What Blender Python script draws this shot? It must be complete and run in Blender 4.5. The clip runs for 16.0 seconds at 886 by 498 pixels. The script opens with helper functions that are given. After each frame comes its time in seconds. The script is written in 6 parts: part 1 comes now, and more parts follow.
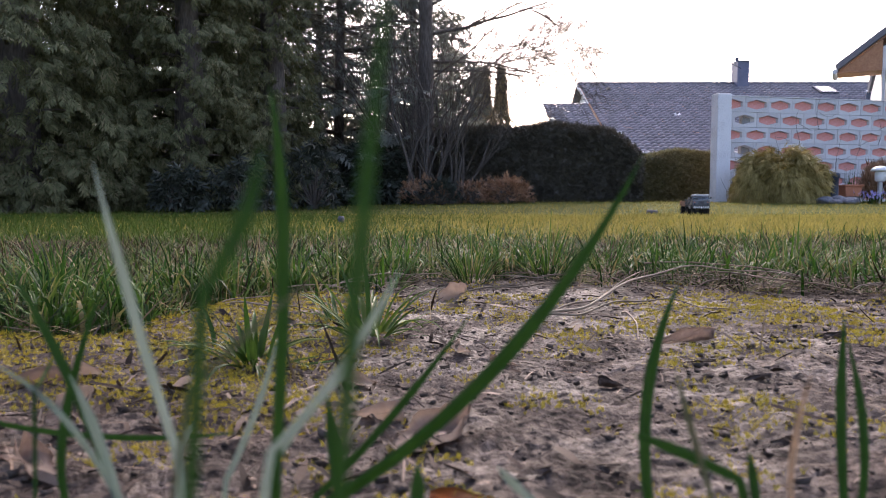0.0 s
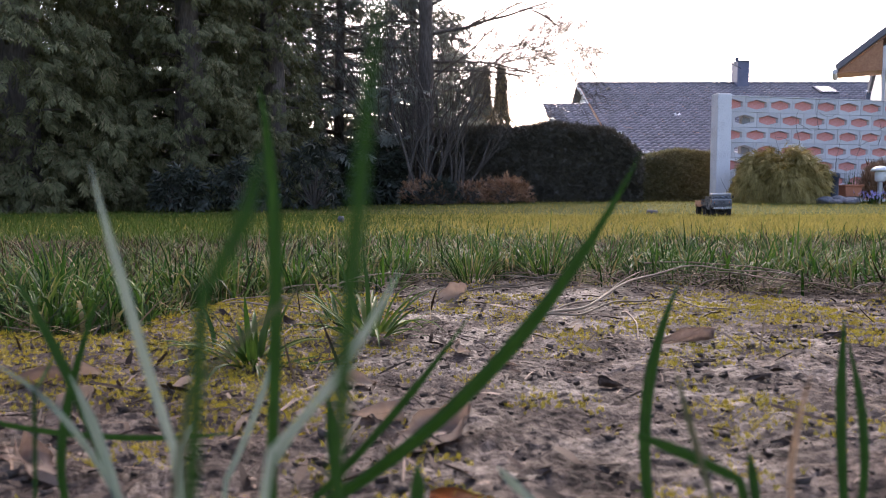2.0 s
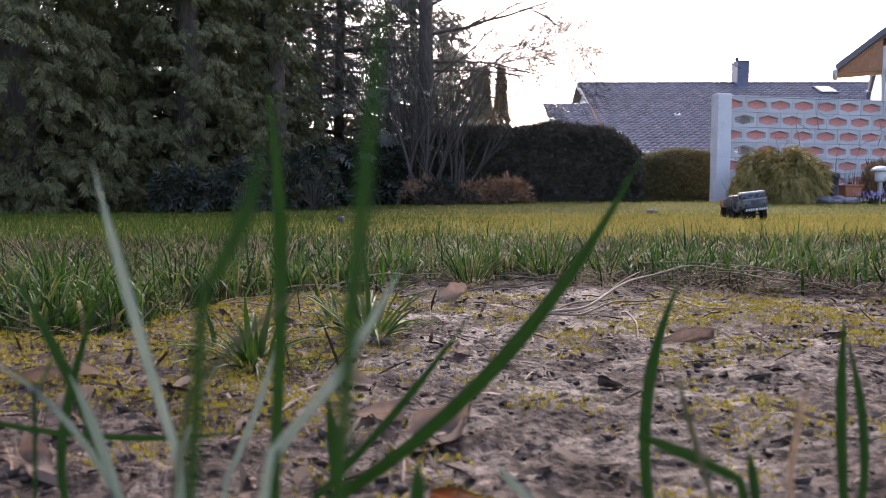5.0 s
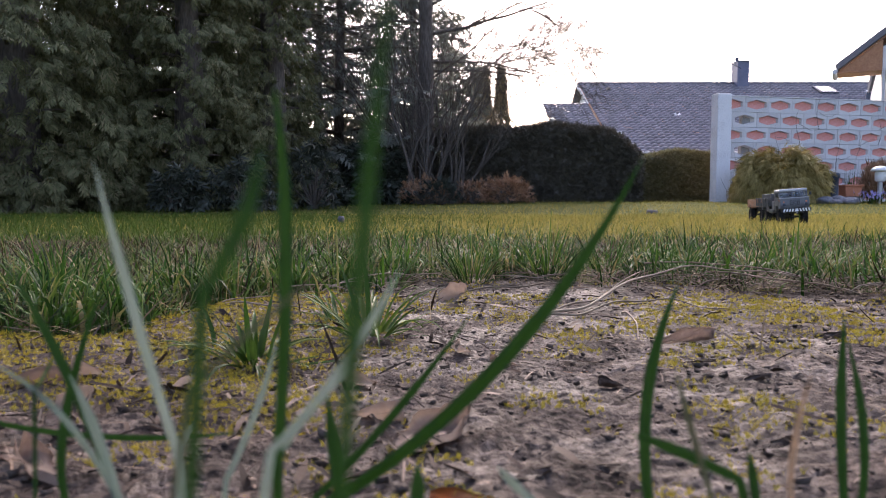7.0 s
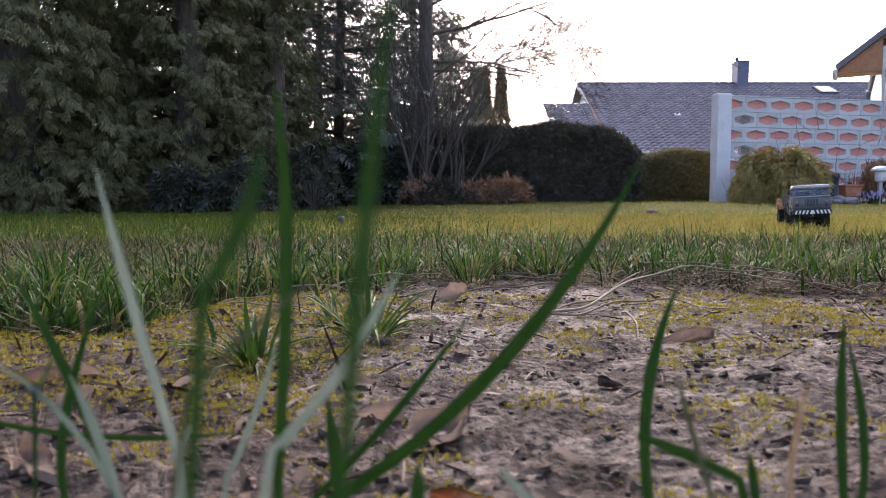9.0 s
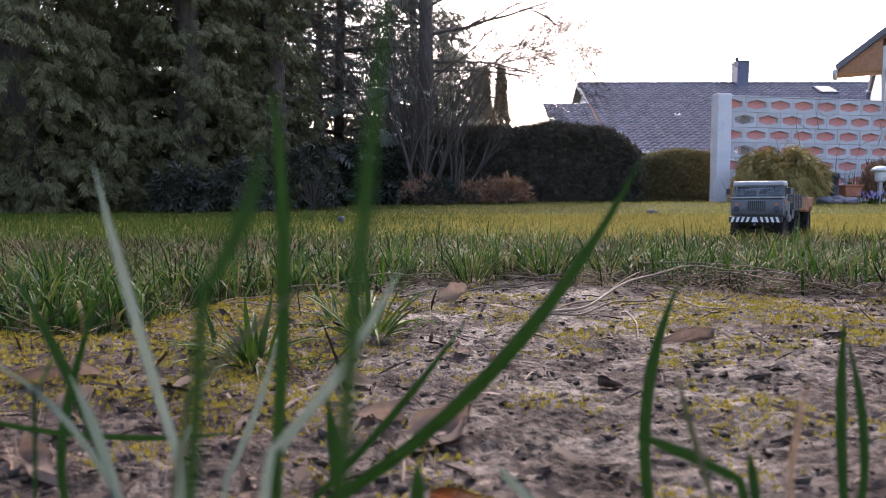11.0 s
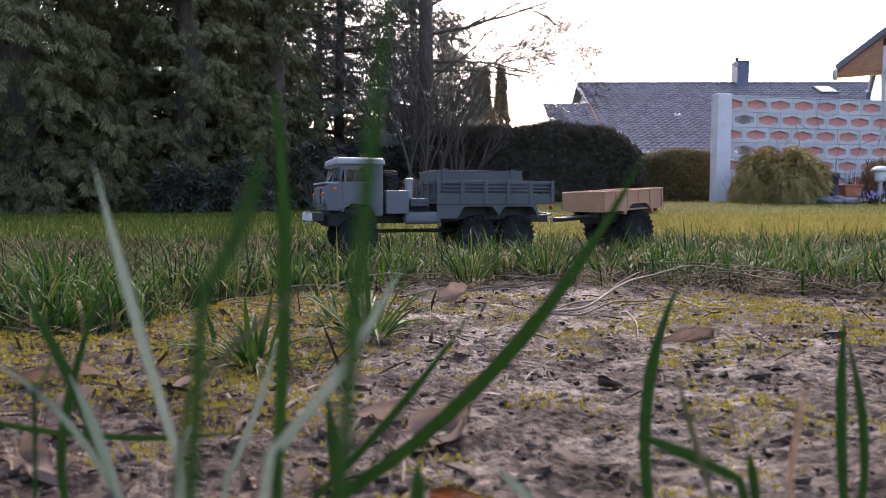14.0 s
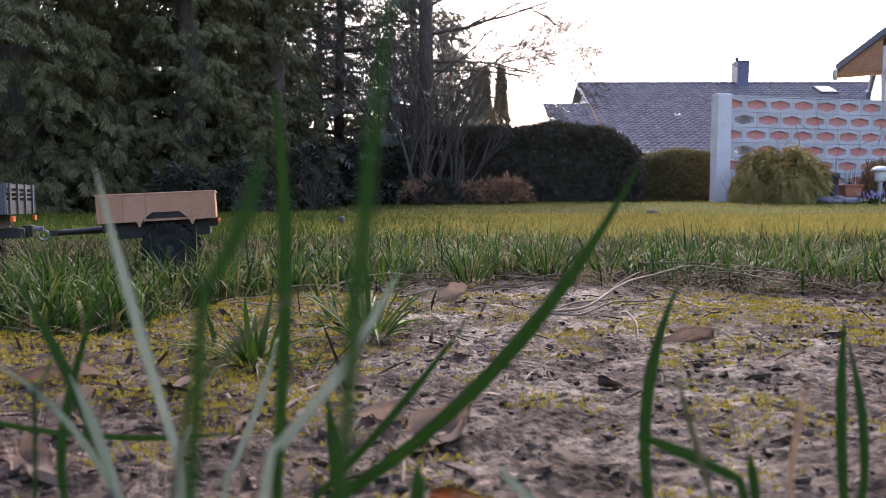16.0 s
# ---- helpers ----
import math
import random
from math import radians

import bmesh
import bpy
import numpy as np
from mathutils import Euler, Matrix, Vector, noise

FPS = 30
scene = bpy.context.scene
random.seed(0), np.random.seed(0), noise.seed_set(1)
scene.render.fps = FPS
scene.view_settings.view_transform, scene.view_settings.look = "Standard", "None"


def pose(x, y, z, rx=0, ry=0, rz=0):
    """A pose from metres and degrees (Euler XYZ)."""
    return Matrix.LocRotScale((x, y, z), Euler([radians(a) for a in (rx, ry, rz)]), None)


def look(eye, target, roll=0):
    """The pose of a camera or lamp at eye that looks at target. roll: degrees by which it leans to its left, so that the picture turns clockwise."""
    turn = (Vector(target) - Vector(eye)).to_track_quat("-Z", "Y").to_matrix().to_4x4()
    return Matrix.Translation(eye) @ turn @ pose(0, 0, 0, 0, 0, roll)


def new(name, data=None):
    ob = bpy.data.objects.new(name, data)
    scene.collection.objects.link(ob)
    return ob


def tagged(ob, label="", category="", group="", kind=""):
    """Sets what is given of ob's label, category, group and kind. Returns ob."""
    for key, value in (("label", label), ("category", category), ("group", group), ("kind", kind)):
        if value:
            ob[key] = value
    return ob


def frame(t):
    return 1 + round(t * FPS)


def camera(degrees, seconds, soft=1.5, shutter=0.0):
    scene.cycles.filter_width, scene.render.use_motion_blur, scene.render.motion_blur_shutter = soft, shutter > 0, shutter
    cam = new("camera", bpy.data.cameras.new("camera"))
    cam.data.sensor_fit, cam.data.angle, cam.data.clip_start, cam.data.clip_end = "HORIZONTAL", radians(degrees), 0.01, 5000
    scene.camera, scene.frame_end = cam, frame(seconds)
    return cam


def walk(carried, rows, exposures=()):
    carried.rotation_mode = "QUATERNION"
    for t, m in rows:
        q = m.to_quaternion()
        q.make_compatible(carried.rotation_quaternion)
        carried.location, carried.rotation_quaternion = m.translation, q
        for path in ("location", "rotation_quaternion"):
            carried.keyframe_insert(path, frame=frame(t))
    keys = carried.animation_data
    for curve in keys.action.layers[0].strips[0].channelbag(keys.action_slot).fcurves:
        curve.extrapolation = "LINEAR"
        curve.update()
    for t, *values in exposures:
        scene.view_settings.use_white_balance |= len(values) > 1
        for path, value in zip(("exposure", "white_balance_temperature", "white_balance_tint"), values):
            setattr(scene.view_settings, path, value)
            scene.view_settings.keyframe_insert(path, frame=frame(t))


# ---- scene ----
cam = camera(64.2, 16.0, soft=0.8)
EYE = pose(0, 0, 0.12, 86.27, 0, 0)
cam.data.dof.use_dof = True
cam.data.dof.focus_distance = 1.05
cam.data.dof.aperture_fstop = 18.0
walk(cam, [(0.0, EYE), (16.0, EYE)], exposures=[(0.0, 1.65, 6350, 23), (16.0, 1.65, 6350, 23)])

# ---- sky and sun ----
world = bpy.data.worlds.new("sky")
scene.world = world
world.use_nodes = True
wn, wl = world.node_tree.nodes, world.node_tree.links
sky = wn.new("ShaderNodeTexSky")
sky.sky_type = "NISHITA"
sky.sun_disc = False
sky.sun_elevation = radians(37)
sky.sun_rotation = radians(8)
sky.air_density, sky.dust_density, sky.ozone_density = 1.0, 4.5, 1.0
wl.new(sky.outputs[0], wn["Background"].inputs[0])
wn["Background"].inputs[1].default_value = 0.15
sun = new("sun", bpy.data.lights.new("sun", "SUN"))
sun.data.energy = 0.95
sun.data.angle = radians(10)
sun.data.color = (1.0, 0.95, 0.86)
sun.matrix_world = look((math.sin(radians(8)) * 10, math.cos(radians(8)) * 10, 7.5), (0, 0, 0))


# ---- materials ----
def material(name, colors, rough=0.7, scale=8.0, fine=60.0, bump=0.3, metal=0.0, random_mix=0.0, island=False,
             translucent=0.0, dist=0.01, spec=0.5, position=False, stretch=(1, 1, 1), coat=0.0):
    """A procedural surface: colours blended by noise at two scales, with a fine relief."""
    m = bpy.data.materials.new(name)
    m.use_nodes = True
    n, l = m.node_tree.nodes, m.node_tree.links
    bsdf = n["Principled BSDF"]
    bsdf.inputs["Roughness"].default_value = rough
    bsdf.inputs["Metallic"].default_value = metal
    bsdf.inputs["Specular IOR Level"].default_value = spec
    bsdf.inputs["Coat Weight"].default_value = coat
    if position:
        src = n.new("ShaderNodeNewGeometry").outputs["Position"]
    else:
        src = n.new("ShaderNodeTexCoord").outputs["Object"]
    mp = n.new("ShaderNodeMapping")
    mp.inputs["Scale"].default_value = stretch
    l.new(src, mp.inputs["Vector"])
    a, b = n.new("ShaderNodeTexNoise"), n.new("ShaderNodeTexNoise")
    for t, sc, det in ((a, scale, 3.0), (b, fine, 4.0)):
        t.inputs["Scale"].default_value = sc
        t.inputs["Detail"].default_value = det
        l.new(mp.outputs[0], t.inputs["Vector"])
    add = n.new("ShaderNodeMath")
    add.operation = "MULTIPLY_ADD"
    add.inputs[1].default_value = 0.55
    l.new(b.outputs["Fac"], add.inputs[0])
    half = n.new("ShaderNodeMath")
    half.operation = "MULTIPLY"
    half.inputs[1].default_value = 0.55
    l.new(a.outputs["Fac"], half.inputs[0])
    l.new(half.outputs[0], add.inputs[2])
    fac = add.outputs[0]
    if random_mix or island:
        rnd = n.new("ShaderNodeNewGeometry").outputs["Random Per Island"] if island else n.new("ShaderNodeObjectInfo").outputs["Random"]
        mix = n.new("ShaderNodeMix")
        mix.inputs["Factor"].default_value = random_mix or 0.6
        l.new(fac, mix.inputs["A"])
        l.new(rnd, mix.inputs["B"])
        fac = mix.outputs["Result"]
    ramp = n.new("ShaderNodeValToRGB")
    lo, hi = (0.05, 0.95) if (random_mix or island) else (0.36, 0.74)
    while len(ramp.color_ramp.elements) < len(colors):
        ramp.color_ramp.elements.new(0.5)
    for k, c in enumerate(colors):
        e = ramp.color_ramp.elements[k]
        e.position = lo + (hi - lo) * k / max(1, len(colors) - 1)
        e.color = (*c, 1)
    l.new(fac, ramp.inputs["Fac"])
    l.new(ramp.outputs[0], bsdf.inputs["Base Color"])
    if bump:
        bp = n.new("ShaderNodeBump")
        bp.inputs["Strength"].default_value = bump
        bp.inputs["Distance"].default_value = dist
        l.new(b.outputs["Fac"], bp.inputs["Height"])
        l.new(bp.outputs[0], bsdf.inputs["Normal"])
    if translucent:
        tr = n.new("ShaderNodeBsdfTranslucent")
        l.new(ramp.outputs[0], tr.inputs["Color"])
        ms = n.new("ShaderNodeMixShader")
        ms.inputs[0].default_value = translucent
        l.new(bsdf.outputs[0], ms.inputs[1])
        l.new(tr.outputs[0], ms.inputs[2])
        l.new(ms.outputs[0], n["Material Output"].inputs["Surface"])
    return m


M = {}
M["soil"] = material("soil", [(0.008, 0.0055, 0.004), (0.037, 0.0272, 0.0215), (0.08, 0.061, 0.049), (0.17, 0.138, 0.116)], 0.72, 26, 210, 0.9, dist=0.004, position=True, spec=0.09)
M["clod"] = material("clod", [(0.024, 0.018, 0.014), (0.05, 0.039, 0.031), (0.09, 0.071, 0.058)], 0.85, 30, 300, 0.6, dist=0.002, random_mix=0.6, island=True, spec=0.15)
M["moss"] = material("moss", [(0.2, 0.155, 0.012), (0.38, 0.3, 0.021), (0.52, 0.41, 0.038)], 0.9, 40, 400, 0.4, island=True, random_mix=0.7, translucent=0.2)
M["turf"] = material("turf", [(0.028, 0.038, 0.01), (0.065, 0.075, 0.018), (0.12, 0.115, 0.03)], 0.95, 1.2, 60, 0.8, dist=0.02, position=True, spec=0.04)
M["grass"] = material("grass", [(0.01, 0.026, 0.005), (0.016, 0.046, 0.007), (0.029, 0.075, 0.01), (0.048, 0.104, 0.015), (0.09, 0.132, 0.025), (0.22, 0.175, 0.075)], 0.5, 3, 90, 0.15, island=True, random_mix=0.9, translucent=0.36, spec=0.13)
# one lawn in two tones: sunlit yellow, then darker green with shade painted in
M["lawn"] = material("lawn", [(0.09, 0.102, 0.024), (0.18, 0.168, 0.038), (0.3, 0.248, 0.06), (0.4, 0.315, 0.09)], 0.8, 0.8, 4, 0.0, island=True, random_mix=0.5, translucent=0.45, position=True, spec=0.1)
M["lawn_shade"] = material("shaded_green_lawn", [(0.02, 0.046, 0.007), (0.038, 0.074, 0.01), (0.062, 0.096, 0.015), (0.12, 0.122, 0.028)], 0.8, 0.8, 4, 0.0, island=True, random_mix=0.5, translucent=0.35, position=True, spec=0.1)
M["straw"] = material("straw", [(0.012, 0.008, 0.004), (0.027, 0.018, 0.009), (0.045, 0.03, 0.015), (0.085, 0.06, 0.033), (0.2, 0.15, 0.09)], 0.75, 40, 300, 0.3, spec=0.08, island=True, random_mix=0.8, dist=0.001)
M["stalk"] = material("pale_stalk", [(0.09, 0.068, 0.045), (0.19, 0.15, 0.11), (0.32, 0.26, 0.2)], 0.7, 40, 300, 0.3, random_mix=0.5, dist=0.001, spec=0.1)
M["leaf"] = material("dry_leaf", [(0.1, 0.07, 0.05), (0.24, 0.17, 0.135), (0.34, 0.27, 0.22), (0.45, 0.38, 0.33)], 0.6, 30, 250, 0.5, random_mix=0.45, dist=0.002, translucent=0.4)
M["orange_leaf"] = material("orange_leaf", [(0.2, 0.07, 0.02), (0.34, 0.14, 0.04), (0.4, 0.22, 0.08)], 0.6, 30, 250, 0.4, dist=0.002)
M["bark"] = material("bark", [(0.055, 0.044, 0.037), (0.12, 0.096, 0.08), (0.2, 0.165, 0.14)], 0.9, 5, 40, 0.9, dist=0.02, stretch=(1, 1, 0.25))
M["thuja"] = material("thuja", [(0.062, 0.06, 0.03), (0.115, 0.116, 0.054), (0.178, 0.184, 0.088), (0.26, 0.205, 0.115)], 0.7, 1.2, 30, 0.0, island=True, random_mix=0.6, translucent=0.3, spec=0.2)
M["spruce"] = material("spruce", [(0.125, 0.13, 0.105), (0.18, 0.187, 0.148), (0.24, 0.245, 0.19)], 0.6, 1.5, 30, 0.0, island=True, random_mix=0.6, translucent=0.32)
M["rhododendron"] = material("rhododendron", [(0.018, 0.021, 0.014), (0.036, 0.042, 0.03), (0.085, 0.095, 0.075)], 0.55, 2, 30, 0.0, island=True, random_mix=0.6, spec=0.25)
M["hedge"] = material("hedge", [(0.06, 0.052, 0.04), (0.09, 0.08, 0.06), (0.125, 0.11, 0.08)], 0.7, 1.5, 30, 0.0, island=True, random_mix=0.6, translucent=0.1)
M["hedge_b"] = material("olive_hedge", [(0.1, 0.09, 0.045), (0.185, 0.165, 0.078), (0.28, 0.24, 0.115)], 0.7, 1.5, 30, 0.0, island=True, random_mix=0.6, translucent=0.1)
M["mop"] = material("golden_cypress", [(0.13, 0.1, 0.03), (0.29, 0.22, 0.065), (0.45, 0.345, 0.115), (0.55, 0.43, 0.19)], 0.7, 2, 30, 0.0, island=True, random_mix=0.55, translucent=0.15)
M["column"] = material("column_cypress", [(0.16, 0.13, 0.085), (0.27, 0.22, 0.14), (0.38, 0.31, 0.2)], 0.7, 1.5, 30, 0.0, island=True, random_mix=0.6, translucent=0.3)
M["brown"] = material("brown_foliage", [(0.15, 0.072, 0.036), (0.35, 0.19, 0.105), (0.5, 0.32, 0.2)], 0.7, 2, 30, 0.0, island=True, random_mix=0.7, translucent=0.2)
M["brush"] = material("brushwood", [(0.05, 0.04, 0.033), (0.1, 0.082, 0.068), (0.17, 0.14, 0.118)], 0.9, 3, 40, 0.4)
M["concrete"] = material("concrete", [(0.34, 0.32, 0.32), (0.64, 0.61, 0.61), (0.76, 0.73, 0.73)], 0.85, 4, 45, 0.4, random_mix=0.25, dist=0.004)
M["post"] = material("painted_post", [(0.58, 0.56, 0.57), (0.76, 0.74, 0.75), (0.82, 0.8, 0.81)], 0.8, 3, 40, 0.4, dist=0.004)
M["red"] = material("red_render", [(0.58, 0.2, 0.16), (0.72, 0.3, 0.255), (0.78, 0.43, 0.38)], 0.8, 3, 40, 0.3, dist=0.004)
M["mortar"] = material("mortar", [(0.18, 0.17, 0.165), (0.3, 0.29, 0.28)], 0.95, 6, 60, 0.5)
M["tile"] = material("roof_tile", [(0.07, 0.064, 0.075), (0.13, 0.12, 0.135), (0.24, 0.22, 0.24)], 0.36, 0.9, 25, 0.3, island=True, random_mix=0.35, dist=0.01)
M["render_white"] = material("white_render", [(0.68, 0.68, 0.7), (0.78, 0.78, 0.8)], 0.85, 1.5, 60, 0.3)
M["soffit"] = material("soffit_wood", [(0.3, 0.13, 0.06), (0.48, 0.24, 0.12)], 0.6, 3, 30, 0.3, stretch=(1, 8, 1))
M["slate"] = material("chimney_slate", [(0.09, 0.1, 0.16), (0.15, 0.16, 0.23)], 0.5, 3, 20, 0.3)
M["zinc"] = material("zinc", [(0.3, 0.31, 0.33), (0.5, 0.5, 0.52)], 0.4, 4, 30, 0.1, metal=0.7)
M["terracotta"] = material("terracotta", [(0.42, 0.14, 0.07), (0.55, 0.22, 0.12)], 0.7, 8, 60, 0.2)
M["white_plastic"] = material("white_plastic", [(0.72, 0.72, 0.74), (0.82, 0.82, 0.84)], 0.35, 8, 60, 0.05)
M["stone"] = material("dark_stone", [(0.06, 0.06, 0.075), (0.13, 0.13, 0.155), (0.22, 0.22, 0.25)], 0.7, 8, 60, 0.6)
M["cast"] = material("dark_cast", [(0.03, 0.035, 0.055), (0.06, 0.07, 0.1)], 0.5, 8, 60, 0.3)
M["lilac"] = material("lilac_petals", [(0.3, 0.25, 0.6), (0.5, 0.45, 0.8)], 0.6, 20, 60, 0.0, island=True, random_mix=0.6, translucent=0.3)
# truck
M["grey"] = material("grey_paint", [(0.105, 0.108, 0.122), (0.13, 0.134, 0.149), (0.16, 0.164, 0.178)], 0.48, 12, 400, 0.04, dist=0.0005)
M["green_grey"] = material("green_grey_paint", [(0.06, 0.064, 0.07), (0.083, 0.088, 0.095), (0.112, 0.118, 0.126)], 0.5, 12, 400, 0.06, dist=0.0005)
# paler grey: the brightness of sky-lit surfaces is put into the colour
M["lit_grey"] = material("lit_grey_paint", [(0.34, 0.35, 0.37), (0.42, 0.43, 0.45)], 0.4, 12, 400, 0.03, dist=0.0005)
M["black"] = material("black_plastic", [(0.012, 0.012, 0.013), (0.03, 0.03, 0.032)], 0.55, 30, 300, 0.1, dist=0.0005)
M["tyre"] = material("tyre_rubber", [(0.009, 0.009, 0.01), (0.018, 0.018, 0.018), (0.04, 0.037, 0.033)], 0.85, 40, 300, 0.3, dist=0.001, spec=0.2)
M["white_paint"] = material("white_paint", [(0.66, 0.66, 0.67), (0.78, 0.78, 0.78)], 0.5, 40, 300, 0.05, dist=0.0005)
M["tan"] = material("tan_plastic", [(0.4, 0.2, 0.115), (0.5, 0.265, 0.155), (0.56, 0.32, 0.2)], 0.6, 14, 300, 0.06, dist=0.0005)
M["amber"] = material("amber_lens", [(0.6, 0.12, 0.03), (0.75, 0.2, 0.05)], 0.3, 40, 300, 0.0)
M["silver"] = material("silver_plastic", [(0.2, 0.21, 0.23), (0.28, 0.29, 0.31)], 0.4, 30, 300, 0.03, metal=0.2)
M["doll"] = material("doll_cloth", [(0.02, 0.04, 0.065), (0.04, 0.075, 0.11)], 0.8, 30, 300, 0.2)


def wet(m, dry, damp, scale):
    """Damp glossy patches in a rough surface."""
    n, l = m.node_tree.nodes, m.node_tree.links
    t, r = n.new("ShaderNodeTexNoise"), n.new("ShaderNodeMapRange")
    t.inputs["Scale"].default_value = scale
    t.inputs["Detail"].default_value = 5.0
    l.new(n["Geometry"].outputs["Position"], t.inputs["Vector"])
    r.inputs["From Min"].default_value, r.inputs["From Max"].default_value = 0.42, 0.6
    r.inputs["To Min"].default_value, r.inputs["To Max"].default_value = dry, damp
    l.new(t.outputs["Fac"], r.inputs["Value"])
    l.new(r.outputs[0], n["Principled BSDF"].inputs["Roughness"])


wet(M["soil"], 0.8, 0.54, 13)


def glass_material(name, tint, rough):
    m = bpy.data.materials.new(name)
    m.use_nodes = True
    b = m.node_tree.nodes["Principled BSDF"]
    b.inputs["Base Color"].default_value = (*tint, 1)
    b.inputs["Roughness"].default_value = rough
    b.inputs["Transmission Weight"].default_value = 1.0
    b.inputs["IOR"].default_value = 1.45
    return m


M["glass"] = glass_material("clear_glass", (0.86, 0.9, 0.95), 0.02)


# ---- mesh tools ----
def link(name, bm, mat, parent=None, smooth=False):
    me = bpy.data.meshes.new(name)
    bm.to_mesh(me)
    bm.free()
    me.materials.append(mat)
    if smooth:
        for p in me.polygons:
            p.use_smooth = True
    ob = new(name, me)
    if parent:
        ob.parent = parent
    return ob


def part(name, bm, mat, parent, label="", smooth=False):
    ob = link(name, bm, mat, parent, smooth)
    if label:
        ob["label"] = label
    return ob


def thing(name, label, category, group="", at=None):
    ob = new(name)
    ob.empty_display_size = 0.05
    if at is not None:
        ob.matrix_world = at
    return tagged(ob, label, category, group)


def arrays(name, verts, faces, mat, parent=None, label="", smooth=False):
    """A mesh object from arrays of places and of equal-sided faces."""
    me = bpy.data.meshes.new(name)
    verts = np.asarray(verts, dtype=np.float32)
    faces = np.asarray(faces, dtype=np.int32)
    k = faces.shape[1]
    me.vertices.add(len(verts))
    me.vertices.foreach_set("co", verts.ravel())
    me.loops.add(faces.size)
    me.loops.foreach_set("vertex_index", faces.ravel())
    me.polygons.add(len(faces))
    me.polygons.foreach_set("loop_start", np.arange(0, faces.size, k, dtype=np.int32))
    me.polygons.foreach_set("loop_total", np.full(len(faces), k, dtype=np.int32))
    me.update(calc_edges=True)
    me.validate()
    if smooth:
        me.polygons.foreach_set("use_smooth", np.ones(len(faces), dtype=bool))
    me.materials.append(mat)
    ob = new(name, me)
    if parent:
        ob.parent = parent
    if label:
        ob["label"] = label
    return ob


def box(x0, x1, y0, y1, z0, z1, bevel=0.0, seg=2, bm=None):
    b = bm or bmesh.new()
    t = bmesh.new()
    bmesh.ops.create_cube(t, size=1)
    for v in t.verts:
        v.co = Vector(((x0 + x1) / 2 + v.co.x * (x1 - x0), (y0 + y1) / 2 + v.co.y * (y1 - y0), (z0 + z1) / 2 + v.co.z * (z1 - z0)))
    if bevel:
        bmesh.ops.bevel(t, geom=t.edges[:], offset=bevel, segments=seg, affect="EDGES", profile=0.6)
    return absorb(b, t)


def absorb(b, t):
    """Adds the mesh t to the mesh b."""
    base = [b.verts.new(v.co) for v in t.verts]
    t.verts.index_update()
    for f in t.faces:
        b.faces.new([base[v.index] for v in f.verts])
    t.free()
    return b


def prism(outline, axis, a, c, bevel=0.0, bm=None, seg=2):
    """A plate of the outline (pairs) from a to c along the axis; the pairs are the other two axes in order."""
    b = bm or bmesh.new()
    t = bmesh.new()

    def put(u, v, w):
        return Vector({"x": (w, u, v), "y": (u, w, v), "z": (u, v, w)}[axis])
    lo = [t.verts.new(put(u, v, a)) for u, v in outline]
    hi = [t.verts.new(put(u, v, c)) for u, v in outline]
    n = len(outline)
    t.faces.new(lo)
    t.faces.new(hi[::-1])
    for i in range(n):
        t.faces.new([lo[i], hi[i], hi[(i + 1) % n], lo[(i + 1) % n]][::-1])
    bmesh.ops.recalc_face_normals(t, faces=t.faces[:])
    if bevel:
        bmesh.ops.bevel(t, geom=t.edges[:], offset=bevel, segments=seg, affect="EDGES", profile=0.6)
    return absorb(b, t)


def rod(p, q, r, r2=None, n=10, bm=None):
    """A round bar from p to q."""
    b = bm or bmesh.new()
    p, q = Vector(p), Vector(q)
    r2 = r if r2 is None else r2
    d = (q - p)
    t = bmesh.new()
    bmesh.ops.create_cone(t, cap_ends=True, segments=n, radius1=r, radius2=r2, depth=d.length)
    m = Matrix.Translation((p + q) / 2) @ d.to_track_quat("Z", "Y").to_matrix().to_4x4()
    bmesh.ops.transform(t, matrix=m, verts=t.verts[:])
    return absorb(b, t)


def lathe(profile, n, axis="z", bm=None, at=(0, 0, 0)):
    """A turned body from pairs of radius and height along the axis."""
    b = bm or bmesh.new()
    rings = []
    for r, h in profile:
        ring = []
        for i in range(n):
            a = 2 * math.pi * i / n
            c, s = r * math.cos(a), r * math.sin(a)
            p = {"z": (c, s, h), "y": (c, h, s), "x": (h, c, s)}[axis]
            ring.append(b.verts.new(Vector(p) + Vector(at)))
        rings.append(ring)
    fs = []
    for a0, a1 in zip(rings, rings[1:]):
        for i in range(n):
            fs.append(b.faces.new([a0[i], a0[(i + 1) % n], a1[(i + 1) % n], a1[i]]))
    for ring in (rings[0], rings[-1]):
        fs.append(b.faces.new(ring))
    bmesh.ops.recalc_face_normals(b, faces=fs)
    return b


